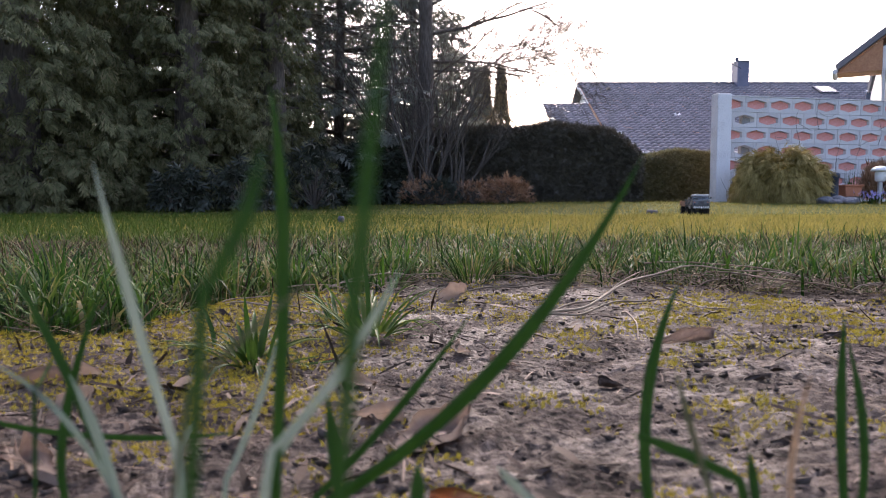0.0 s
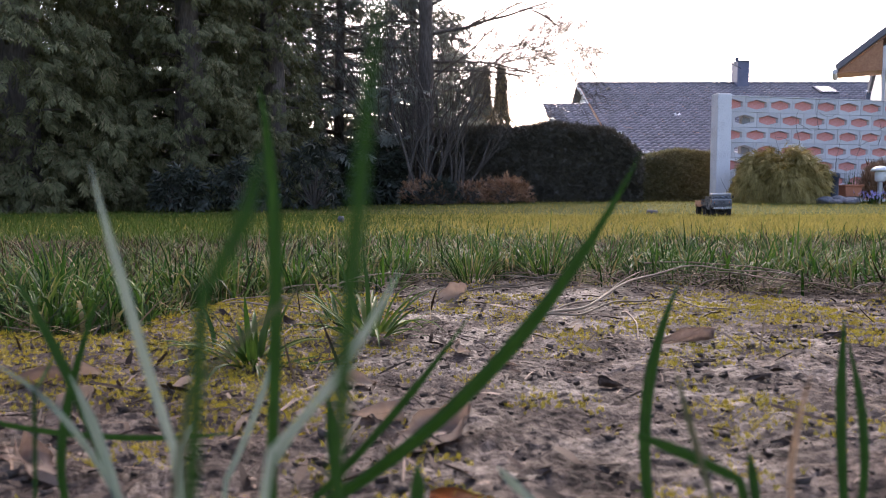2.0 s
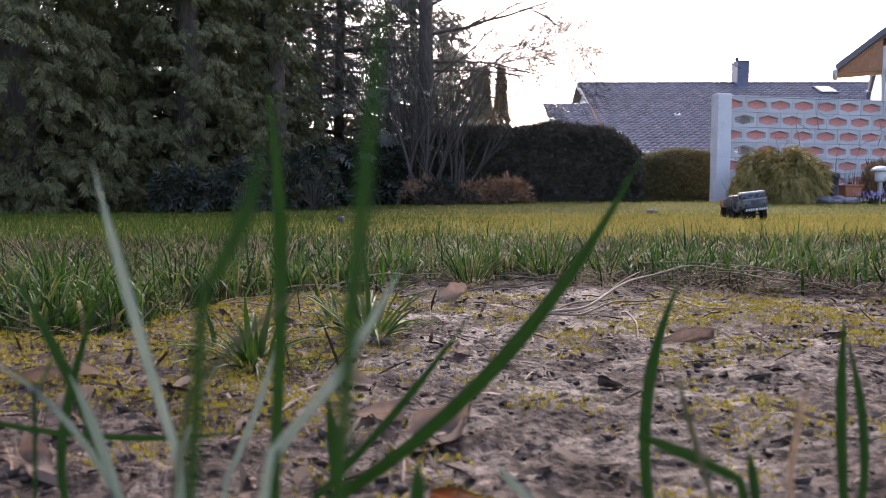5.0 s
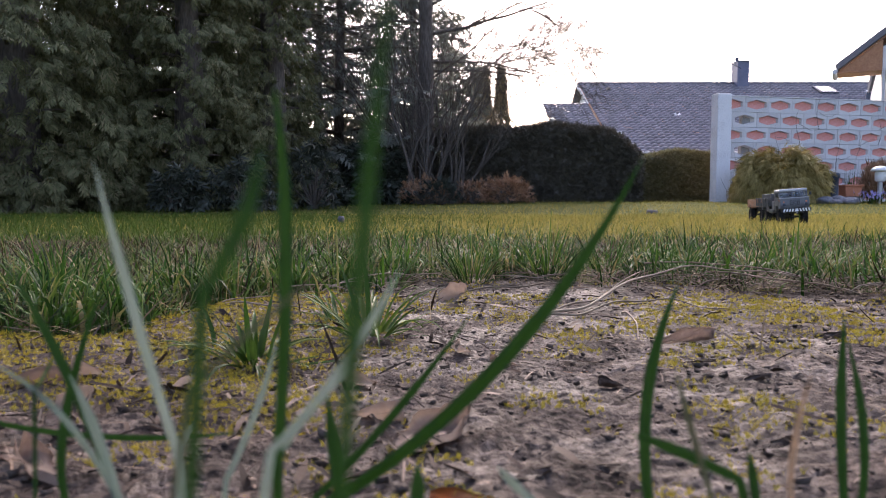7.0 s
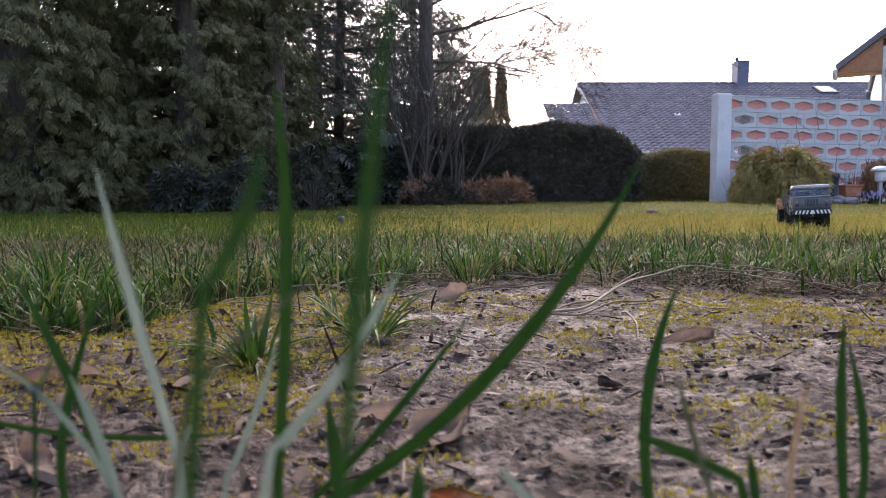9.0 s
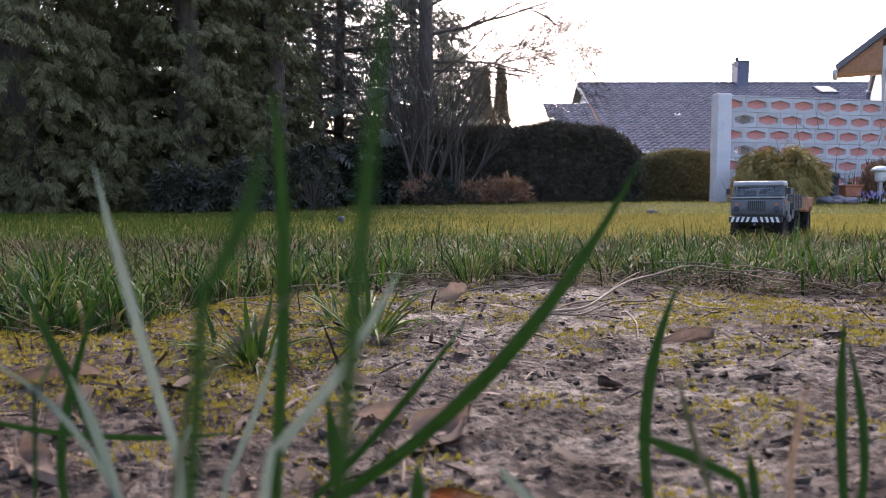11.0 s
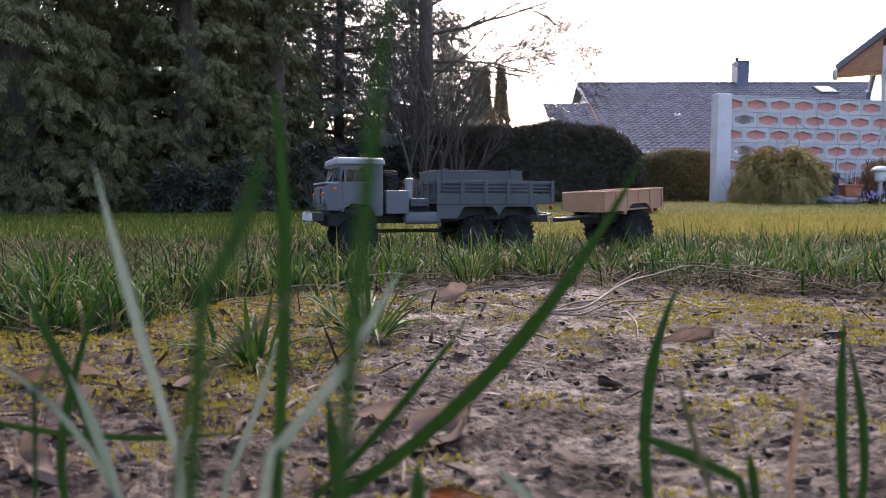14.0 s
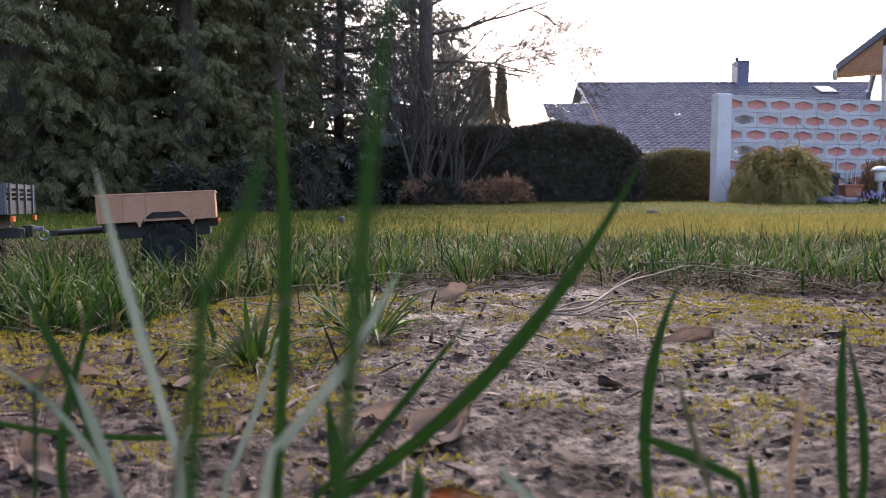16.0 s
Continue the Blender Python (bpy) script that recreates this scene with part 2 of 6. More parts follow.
def tube_arrays(paths, n=5):
    """Tapered tubes: each path is a list of (x, y, z, radius). Gives places and four-sided faces."""
    V, F, base = [], [], 0
    for path in paths:
        P = np.array(path, float)
        T = np.gradient(P[:, :3], axis=0)
        T /= np.linalg.norm(T, axis=1)[:, None] + 1e-9
        ref = np.array([0.31, 0.17, 0.93]) if abs(T[0, 2]) < 0.8 else np.array([0.9, 0.3, 0.1])
        A = np.cross(T, ref)
        A /= np.linalg.norm(A, axis=1)[:, None] + 1e-9
        B = np.cross(T, A)
        ang = np.linspace(0, 2 * math.pi, n, endpoint=False)
        ring = P[:, None, :3] + P[:, None, 3:4] * (np.cos(ang)[None, :, None] * A[:, None] + np.sin(ang)[None, :, None] * B[:, None])
        V.append(ring.reshape(-1, 3))
        k = len(P)
        i, j = np.meshgrid(np.arange(k - 1), np.arange(n), indexing="ij")
        q = np.stack([i * n + j, i * n + (j + 1) % n, (i + 1) * n + (j + 1) % n, (i + 1) * n + j], -1).reshape(-1, 4)
        F.append(q + base)
        base += k * n
    return np.concatenate(V), np.concatenate(F)


def smoothstep(a, b, v):
    t = np.clip((v - a) / (b - a), 0, 1)
    return t * t * (3 - 2 * t)


def ground_z(x, y):
    """The height of the lawn: level near by, rising gently towards the back."""
    x, y = np.asarray(x, float), np.asarray(y, float)
    rise = 0.135 * smoothstep(6.5, 12.5, y) * smoothstep(-7, 3, x)
    return rise + 0.006 * np.sin(x * 1.9 + 0.6) * np.cos(y * 1.4) * smoothstep(1.5, 3.0, y)


rng = np.random.default_rng(7)


def rotations(yaw, pitch, roll):
    """Turn matrices Rz(yaw) Ry(pitch) Rx(roll) for arrays of angles."""
    cz, sz, cy, sy, cx, sx = np.cos(yaw), np.sin(yaw), np.cos(pitch), np.sin(pitch), np.cos(roll), np.sin(roll)
    R = np.empty((len(yaw), 3, 3))
    R[:, 0] = np.stack([cz * cy, cz * sy * sx - sz * cx, cz * sy * cx + sz * sx], 1)
    R[:, 1] = np.stack([sz * cy, sz * sy * sx + cz * cx, sz * sy * cx - cz * sx], 1)
    R[:, 2] = np.stack([-sy, cy * sx, cy * cx], 1)
    return R


def scatter(template, faces, places, yaw, pitch, roll, size):
    """Many copies of a small template as one body: places and faces."""
    R = rotations(yaw, pitch, roll) * np.asarray(size)[:, None, None]
    V = np.einsum("nij,kj->nki", R, template) + places[:, None]
    k = len(template)
    F = faces[None] + (np.arange(len(places)) * k)[:, None, None]
    return V.reshape(-1, 3), F.reshape(-1, faces.shape[1])


def leaflets(specs, fold=0.1):
    """A spray template: four-sided leaflets (x, y, direction, length, width, droop)."""
    V, F = [], []
    for x, y, a, ln, w, dr in specs:
        c, s = math.cos(a), math.sin(a)
        b = len(V)
        V += [(x, y, 0), (x + c * ln * 0.5 - s * w, y + s * ln * 0.5 + c * w, -dr * 0.4 + fold * w), (x + c * ln, y + s * ln, -dr),
              (x + c * ln * 0.5 + s * w, y + s * ln * 0.5 - c * w, -dr * 0.4 + fold * w)]
        F.append((b, b + 1, b + 2, b + 3))
    return np.array(V, float), np.array(F)


# a flat fan of scale leaves, along +x, one unit long
FAN = leaflets([(0, 0, 0, 1.0, 0.03, 0.14)] + [(0.1 + 0.24 * i, 0, sg * (0.66 - 0.08 * i), 0.52 - 0.1 * i, 0.055, 0.1 + 0.03 * i) for i in range(3) for sg in (1, -1)])
# a loose tuft of thin shoots
TUFT = leaflets([(0, 0, a, 0.7 + 0.3 * math.cos(3 * a), 0.05, d) for a, d in ((-0.7, 0.2), (-0.3, -0.1), (0.05, 0.1), (0.4, 0.25), (0.8, 0.0))])
# hanging strings
STRING = leaflets([(0.0, 0.04 * i, 0.06 * (i - 1.5), 0.9 + 0.1 * (i % 2), 0.03, 0.12 * (i % 3)) for i in range(4)])
# broad drooping leaves round a stalk
ROSETTE = leaflets([(0, 0, 2 * math.pi * i / 7 + 0.2, 1.0, 0.15, 0.75) for i in range(7)])


# ---- ground ----
def make_ground():
    ys = np.concatenate([[-400, -60, -10, -2], np.linspace(-0.5, 16, 70), [20, 28, 40, 70, 150, 500, 3000]])
    xs = np.concatenate([[-3000, -300, -80, -30, -18], np.linspace(-13, 13, 60), [18, 30, 80, 300, 3000]])
    X, Y = np.meshgrid(xs, ys)
    V = np.stack([X, Y, ground_z(X, Y)], -1).reshape(-1, 3)
    n = len(xs)
    i, j = np.meshgrid(np.arange(len(ys) - 1), np.arange(n - 1), indexing="ij")
    F = np.stack([i * n + j, i * n + j + 1, (i + 1) * n + j + 1, (i + 1) * n + j], -1).reshape(-1, 4)
    return tagged(arrays("ground", V, F, M["turf"], smooth=True), "mossy garden lawn with worn olive green turf", "lawn", kind="structure")


make_ground()


def fbm(x, y, s, seed=0.0):
    """Rough noise of a field of places."""
    v = np.zeros(np.shape(x))
    for k, (f, a) in enumerate(((1, 1), (2.3, 0.5), (5.1, 0.25))):
        v += a * np.sin(x * s * f + 1.7 * np.sin(y * s * f * 0.8 + k + seed) + seed) * np.cos(y * s * f * 1.1 + 1.3 * np.sin(x * s * f * 0.9 + 2 * k) + 2 * seed)
    return v


def bare_edge(u):
    """How far the bare soil reaches, by the slant across the view."""
    return np.interp(u, [-0.8, -0.45, -0.28, -0.1, 0.0, 0.1, 0.3, 0.5, 0.8], [0.52, 0.6, 0.8, 0.95, 1.04, 1.06, 1.0, 0.92, 0.85])


def bareness(x, y):
    """One on the bare soil, nought in the grass."""
    e = bare_edge(x / np.maximum(y, 0.45)) + 0.04 * fbm(x, y, 14)
    wob = 0.06 * fbm(x, y, 6, 1.0)
    return (1 - smoothstep(-0.05, 0.07, y - e)) * (1 - smoothstep(0.66, 0.78, np.abs(x) + wob)) * smoothstep(-0.36, -0.24, y + wob)


def soil_z(x, y):
    """The height of the bare soil without its finest grain: shallow hollows, clods and crumbs."""
    clods = 0.5 - np.abs(fbm(x, y, 150, 3.0))
    crumbs = 0.5 - np.abs(fbm(x, y, 320, 1.2))
    return (0.004 + 0.0018 * fbm(x, y, 38) + 0.0014 * fbm(x, y, 95, 2.0) + 0.0015 * clods * smoothstep(-0.5, 0.6, fbm(x, y, 17, 0.4)) + 0.0011 * crumbs
            - 0.015 * (1 - bareness(x, y - 0.06)) + 0.01 * smoothstep(-0.1, -0.5, x))


def make_soil():
    """The trodden bare patch with crumbs and shallow hollows."""
    rows = np.concatenate([np.linspace(-0.45, 0.1, 40, endpoint=False), np.linspace(0.1, 0.6, 250, endpoint=False), np.linspace(0.6, 1.25, 240)])
    ny, nx = len(rows), 300
    Y, u = np.meshgrid(rows, np.linspace(-1, 1, nx), indexing="ij")
    X = 0.95 * np.sign(u) * np.abs(u) ** 1.3
    Z = soil_z(X, Y) + 0.0006 * rng.standard_normal(X.shape)
    V = np.stack([X, Y, Z], -1).reshape(-1, 3)
    i, j = np.meshgrid(np.arange(ny - 1), np.arange(nx - 1), indexing="ij")
    F = np.stack([i * nx + j, i * nx + j + 1, (i + 1) * nx + j + 1, (i + 1) * nx + j], -1).reshape(-1, 4)
    ob = arrays("bare_soil", V, F, M["soil"], smooth=True)
    return tagged(ob, "damp trodden grey brown bare soil in the lawn", "soil", kind="structure")


make_soil()


def blades(name, x, y, length, width, lean, curl, segs, mat, label, category="grass", z=None, flat=False):
    """Curved tapering blades standing at x, y as one body."""
    n = len(x)
    az = rng.uniform(0, 2 * math.pi, n)
    face = az + math.pi / 2 + rng.normal(0, 0.5, n)
    t = np.linspace(0, 1, segs + 1)
    bend = lean[:, None] * (np.ones_like(t) if flat else t) + curl[:, None] * t ** 2
    step = np.diff(t, prepend=0)
    h = np.cumsum(np.cos(bend) * step, 1) * length[:, None]
    r = np.cumsum(np.sin(bend) * step, 1) * length[:, None]
    base_z = (ground_z(x, y) if z is None else z) - 0.002
    cx = x[:, None] + r * np.cos(az)[:, None]
    cy = y[:, None] + r * np.sin(az)[:, None]
    cz = base_z[:, None] + h
    w = width[:, None] * np.minimum(1, 1.35 * (1 - t) ** 0.7)
    L = np.stack([cx - w * np.cos(face)[:, None] / 2, cy - w * np.sin(face)[:, None] / 2, cz], -1)
    Rr = np.stack([cx + w * np.cos(face)[:, None] / 2, cy + w * np.sin(face)[:, None] / 2, cz], -1)
    k = segs + 1
    V = np.stack([L, Rr], 2).reshape(n, 2 * k, 3)
    s = np.arange(segs)
    q = np.stack([2 * s, 2 * s + 1, 2 * s + 3, 2 * s + 2], -1)
    F = q[None] + (np.arange(n) * 2 * k)[:, None, None]
    ob = arrays(name, V.reshape(-1, 3), F.reshape(-1, 4), mat)
    return tagged(ob, label, category, kind="stuff")


def wedge(n, y0, y1, spread, power=2.0):
    """Random places in the wedge of lawn ahead, evenly over its area."""
    y = (rng.uniform(0, 1, n) * (y1 ** power - y0 ** power) + y0 ** power) ** (1 / power)
    return rng.uniform(-spread, spread, n) * (y + 0.15), y


def make_grass():
    # near fringe of single long blades, in clumps with gaps between, lower away from the soil
    x, y = wedge(46000, 0.5, 2.4, 0.8)
    off = y - bare_edge(x / y)
    keep = (rng.uniform(0, 1, len(x)) > bareness(x, y)) & (fbm(x, y, 11, 1.0) + 0.6 * fbm(x, y, 30, 2.0) + rng.normal(0, 0.35, len(x)) > -0.05 - 0.5 * smoothstep(0.3, 1.0, off))
    x, y, off = x[keep], y[keep], off[keep]
    tall = np.clip(0.8 + 0.4 * fbm(x, y, 9, 3.0), 0.4, 1.4) * (1 - 0.25 * smoothstep(-0.2, -0.45, x / y)) * np.interp(off, [0, 0.15, 0.5, 0.9], [1.0, 1.0, 0.88, 0.62])
    ln = tall * rng.gamma(5, 0.0105, len(x))
    blades("grass", x, y, np.clip(ln, 0.012, 0.105), rng.uniform(0.0014, 0.004, len(x)), np.abs(rng.normal(0.6, 0.6, len(x))),
           np.abs(rng.normal(1.1, 0.9, len(x))), 5, M["grass"], "long green grass blades at the edge of the bare soil")
    # dead thatch lying between
    x, y = wedge(17000, 0.42, 1.9, 0.8)
    keep = rng.uniform(0, 1, len(x)) > bareness(x, y) * 0.975
    x, y = x[keep], y[keep]
    blades("thatch", x, y, rng.uniform(0.02, 0.085, len(x)), rng.uniform(0.001, 0.0024, len(x)), rng.normal(1.25, 0.25, len(x)),
           rng.normal(0.2, 0.35, len(x)), 3, M["straw"], "dry straw coloured thatch lying between the grass", "thatch", z=np.full(len(x), 0.004) + rng.uniform(0, 0.014, len(x)), flat=True)
    # a mat of dead straw along the edge of the soil
    n = 2200
    u = rng.uniform(-0.1, 0.85, n)
    y = bare_edge(u) + rng.normal(0.0, 0.045, n) + 0.02
    x = u * y
    blades("straw_mat", x, y, rng.uniform(0.03, 0.11, n), rng.uniform(0.0009, 0.002, n), rng.normal(1.42, 0.12, n),
           rng.normal(0.1, 0.2, n), 3, M["straw"], "flattened mat of dead straw along the soil edge", "straw", z=0.005 + rng.uniform(0, 0.014, n), flat=True)
    # fresh blades growing through the straw
    n = 5200
    u = rng.uniform(-0.75, 0.8, n)
    y = bare_edge(u) + 0.03 + np.abs(rng.normal(0.0, 0.16, n))
    x = u * y
    k = fbm(x, y, 16, 4.0) + rng.normal(0, 0.3, n) > 0.05
    x, y, n = x[k], y[k], int(k.sum())
    blades("grass", x, y, rng.uniform(0.035, 0.085, n), rng.uniform(0.002, 0.0042, n), np.abs(rng.normal(0.45, 0.4, n)), np.abs(rng.normal(1.1, 0.8, n)), 5, M["grass"], "arching green grass blades growing through dead straw")
    # middle lawn: sun on the right and tree shade on the left come from blade colour
    for y0, y1, n, lo, hi, w0, w1, segs in ((2.0, 6.5, 72000, 0.022, 0.056, 0.002, 0.004, 2), (6.2, 14.5, 58000, 0.03, 0.064, 0.004, 0.009, 1)):
        x, y = wedge(n, y0, y1, 0.8)
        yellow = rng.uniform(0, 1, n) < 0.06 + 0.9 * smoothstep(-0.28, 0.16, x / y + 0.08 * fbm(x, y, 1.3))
        for k, mat, label in ((yellow, "lawn", "short yellowish green lawn grass with sunlight put into its colour"), (~yellow, "lawn_shade", "short green lawn grass with tree shade put into its colour")):
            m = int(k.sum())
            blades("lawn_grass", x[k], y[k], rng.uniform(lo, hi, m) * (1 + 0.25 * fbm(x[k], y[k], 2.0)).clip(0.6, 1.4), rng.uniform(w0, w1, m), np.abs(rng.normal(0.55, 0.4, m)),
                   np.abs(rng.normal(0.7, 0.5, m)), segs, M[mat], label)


make_grass()


def side_grass():
    """The lawn beside and behind the place where the eye rests."""
    n = 45000
    x, y = rng.uniform(-5.5, 5.5, n), rng.uniform(-3.0, 7.0, n)
    k = (np.abs(x) > 0.74 * (y + 0.12)) & (rng.uniform(0, 1, n) > bareness(x, y)) & (np.hypot(x, y) > 0.22)
    x, y = x[k], y[k]
    m = len(x)
    blades("lawn_grass", x, y, rng.uniform(0.025, 0.06, m), rng.uniform(0.004, 0.008, m), np.abs(rng.normal(0.3, 0.3, m)), np.abs(rng.normal(0.6, 0.4, m)), 1, M["lawn_shade"], "short green lawn grass round the bare soil")


side_grass()


# ---- pierced block wall ----
def make_block_wall():
    """A garden wall of pierced concrete blocks with hexagonal red recesses, and its end post."""
    wall = thing("block_wall", "grey concrete block wall with hexagonal red recesses", "wall", at=pose(4.95, 12.3, 0.06, 0, 0, 12))
    wall["kind"] = "structure"
    bw, bh, dep, rows, cols = 0.468, 0.262, 0.09, 7, 12
    # the point in the middle of the long sides that the recesses show
    hexa = [(-0.178, 0.038), (0.0, 0.082), (0.178, 0.038), (0.178, -0.038), (0.0, -0.082), (-0.178, -0.038)]

    def block_mesh(x0, x1, hole):
        b = bmesh.new()
        g = 0.0032
        outer = [(x0 + g, -bh / 2 + g), (x1 - g, -bh / 2 + g), (x1 - g, bh / 2 - g), (x0 + g, bh / 2 - g)]
        if not hole:
            return prism(outer, "y", 0, dep, bm=b)
        mid = [(x0 + g, 0.03), (x0 + g, bh / 2 - g), (0, bh / 2 - g), (x1 - g, bh / 2 - g), (x1 - g, 0.03), (x1 - g, -0.03), (x1 - g, -bh / 2 + g), (0, -bh / 2 + g), (x0 + g, -bh / 2 + g), (x0 + g, -0.03)]
        inn = [hexa[0], (-0.10, 0.058), hexa[1], (0.10, 0.058), hexa[2], hexa[3], (0.10, -0.058), hexa[4], (-0.10, -0.058), hexa[5]]
        n = len(mid)
        rings = []
        for pts, yy, k in ((mid, dep, 1), (mid, 0, 1), (inn, 0, 1.07), (inn, dep, 0.93)):
            rings.append([b.verts.new((u * k, yy, w * k) if pts is inn else (u, yy, w)) for u, w in pts])
        for r0, r1 in zip(rings, rings[1:] + rings[:1]):
            for i in range(n):
                b.faces.new([r0[i], r0[(i + 1) % n], r1[(i + 1) % n], r1[i]])
        bmesh.ops.recalc_face_normals(b, faces=b.faces[:])
        return b

    def as_mesh(b):
        me = bpy.data.meshes.new("block")
        b.to_mesh(me)
        b.free()
        me.materials.append(M["concrete"])
        return me
    full = as_mesh(block_mesh(-bw / 2, bw / 2, True))
    half = as_mesh(block_mesh(-bw / 4, bw / 4, False))
    red_me = bpy.data.meshes.new("recess")
    rb = prism([(u * 0.99, v * 0.99) for u, v in hexa], "y", 0, 0.02)
    rb.to_mesh(red_me)
    rb.free()
    red_me.materials.append(M["red"])
    for r in range(rows):
        z = bh * (r + 0.5) + 0.06
        odd = (rows - 1 - r) % 2
        for c in range(cols):
            x = bw * (c + 0.5) + (0 if odd == 0 else bw / 2) - 0.181
            o = new("block", full)
            o.parent = wall
            o.location = (x, 0.004 * math.sin(7 * c + 3 * r), z)
            open_hole = odd == 1 and c == 0
            if not open_hole:
                o = new("recess", red_me)
                o.parent = wall
                o.location = (x, 0.045, z)
        if odd:
            o = new("block", half)
            o.parent = wall
            o.location = (bw * 0.25 - 0.181, 0, z)
    part("mortar", box(-0.17 + bw * 0.98, bw * cols, 0.0905, 0.17, -0.1, bh * rows + 0.054), M["mortar"], wall, "grey mortar backing")
    part("plinth", box(0.004, bw * cols, -0.01, 0.09, -0.1, 0.058), M["concrete"], wall)
    part("coping", box(0.004, bw * cols, -0.004, 0.16, bh * rows + 0.062, bh * rows + 0.078, 0.004), M["concrete"], wall, "weathered concrete coping")
    post = part("end_post", box(-0.27, 0.0, -0.05, 0.15, -0.1, bh * rows + 0.1, 0.02), M["post"], wall, "pale painted concrete end post")
    vine = []
    for k, (vx, lean, hgt) in enumerate(((-0.12, 0.06, 0.75), (-0.02, -0.05, 0.95), (0.06, 0.12, 0.6), (-0.18, -0.12, 0.5))):
        vine.append([(vx + lean * s ** 1.5 + 0.015 * math.sin(9 * s + k), -0.3 + 0.06 * s, hgt * s, 0.008 * (1.1 - s)) for s in np.linspace(0, 1, 8)])
    V, F = tube_arrays(vine, 5)
    twig = arrays("bare_shrub", V, F, M["brush"])
    twig.matrix_world = wall.matrix_world.copy()
    tagged(twig, "thin bare shrub stems before the wall post", "shrub")
    cr = []
    for k in range(9):
        x0, z0 = 0.5 + 0.42 * k, 0.6 + 0.25 * (k % 4)
        cr.append([(x0 + 0.05 * math.sin(5 * s + k), -0.012, z0 + 0.9 * s * (0.6 + 0.1 * (k % 5)), 0.0035 * (1.2 - s)) for s in np.linspace(0, 1, 7)])
        cr.append([(x0 + 0.45 * s, -0.012, z0 + 0.3 + 0.06 * math.sin(4 * s + k), 0.003 * (1.2 - s)) for s in np.linspace(0, 1, 7)])
    V, F = tube_arrays(cr, 4)
    cl = arrays("dead_creeper", V, F, M["brush"])
    cl.matrix_world = wall.matrix_world.copy()
    tagged(cl, "thin dead creeper stems clinging to the block wall", "creeper")


make_block_wall()


# ---- houses ----
def make_far_house():
    """A long low house with a grey pantile roof, a lower wing, a chimney and a roof window."""
    house = thing("bungalow", "low house with a grey pantile roof behind the hedge", "house")
    yr, zr, slope = 36.0, 6.05, 0.475
    ye = 27.6
    ze = zr - slope * (yr - ye)
    x0, x1, xw = 6.8, 26.0, 4.6
    part("wall", prism([(ye + 0.6, -0.2), (yr * 2 - ye - 0.6, -0.2), (yr * 2 - ye - 0.6, ze), (yr, zr - 0.15), (ye + 0.6, ze)], "x", x0 + 0.3, x1, 0), M["render_white"], house, "white rendered gable wall")
    part("side_wall", box(xw + 0.3, x0 + 0.28, ye + 0.6, yr - 2.9, -0.2, ze + 0.9), M["render_white"], house, "white rendered wall of the lower wing")
    yv, zv = yr - 2.7, zr - 2.7 * slope
    part("verge_board", prism([(yr, zr + 0.02), (yr, zr - 0.16), (yv, zv - 0.16), (yv, zv + 0.02)], "x", x0 - 0.06, x0 - 0.02), M["render_white"], house, "pale verge board along the gable")
    part("back_verge", prism([(yr + 0.01, zr + 0.06), (yr + 0.01, zr - 0.14), (yr + 5, zr - 0.14 - 5 * slope), (yr + 5, zr + 0.06 - 5 * slope)], "x", x0 - 0.06, x0 - 0.02), M["bark"], house, "dark brown verge board on the far slope")
    th = math.atan(slope)
    n_rows = 30
    run = (yr - ye) / n_rows
    prof = [(0.0, 0.0), (0.10, 0.045), (0.20, 0.048), (0.25, 0.006)]

    def tile_field(xa, xb, ra, rb):
        cols = int((xb - xa) / 0.3)
        V, F = [], []
        for r in range(ra, rb):
            yb = ye + r * run
            zb = ze + slope * r * run
            for c in range(cols):
                xx = xa + c * 0.3
                j = rng.normal(0, 0.006)
                base = len(V)
                for px, pz in prof + [(0.3, 0.0)]:
                    V.append((xx + px, yb - 0.05, zb + pz + 0.062 + j))
                    V.append((xx + px, yb + run, zb + slope * run + pz + 0.004 + j))
                    V.append((xx + px, yb - 0.05, zb + pz - 0.01 + j))
                for k in range(4):
                    a = base + 3 * k
                    F.append((a, a + 3, a + 4, a + 1))
                    F.append((a + 2, a + 5, a + 3, a))
        return V, F
    V, F = tile_field(x0, x1, 0, n_rows)
    ob = arrays("roof", V, F, M["tile"], house, "grey weathered pantile roof")
    ob["kind"] = "stuff"
    V, F = tile_field(xw, x0, 0, 20)
    ob = arrays("wing_roof", V, F, M["tile"], house, "lower grey pantile roof over the wing")
    ob["kind"] = "stuff"
    part("back_roof", prism([(yr, zr), (yr, zr - 0.1), (yr * 2 - ye, ze - 0.1), (yr * 2 - ye, ze)], "x", x0, x1), M["tile"], house)
    part("roof_deck", prism([(yr - 0.02, zr - 0.04), (yr - 0.02, zr - 0.2), (ye, ze - 0.2), (ye, ze - 0.04)], "x", x0, x1), M["soffit"], house)
    part("gutter", box(xw, x1, ye - 0.16, ye - 0.04, ze - 0.06, ze + 0.04, 0.03), M["zinc"], house, "zinc gutter")
    ridge = bmesh.new()
    for k in range(48):
        rod((x0 + 0.4 * k, yr, zr + 0.05), (x0 + 0.4 * k + 0.41, yr, zr + 0.05), 0.12, 0.105, 8, ridge)
    part("ridge_tiles", ridge, M["tile"], house)
    ch = part("chimney", box(14.6, 15.18, yr - 0.5, yr + 0.25, zr - 0.6, zr + 1.05, 0.02), M["slate"], house, "blue grey slate clad chimney")
    part("cap", box(14.55, 15.23, yr - 0.55, yr + 0.3, zr + 1.054, zr + 1.1, 0.01), M["slate"], ch)
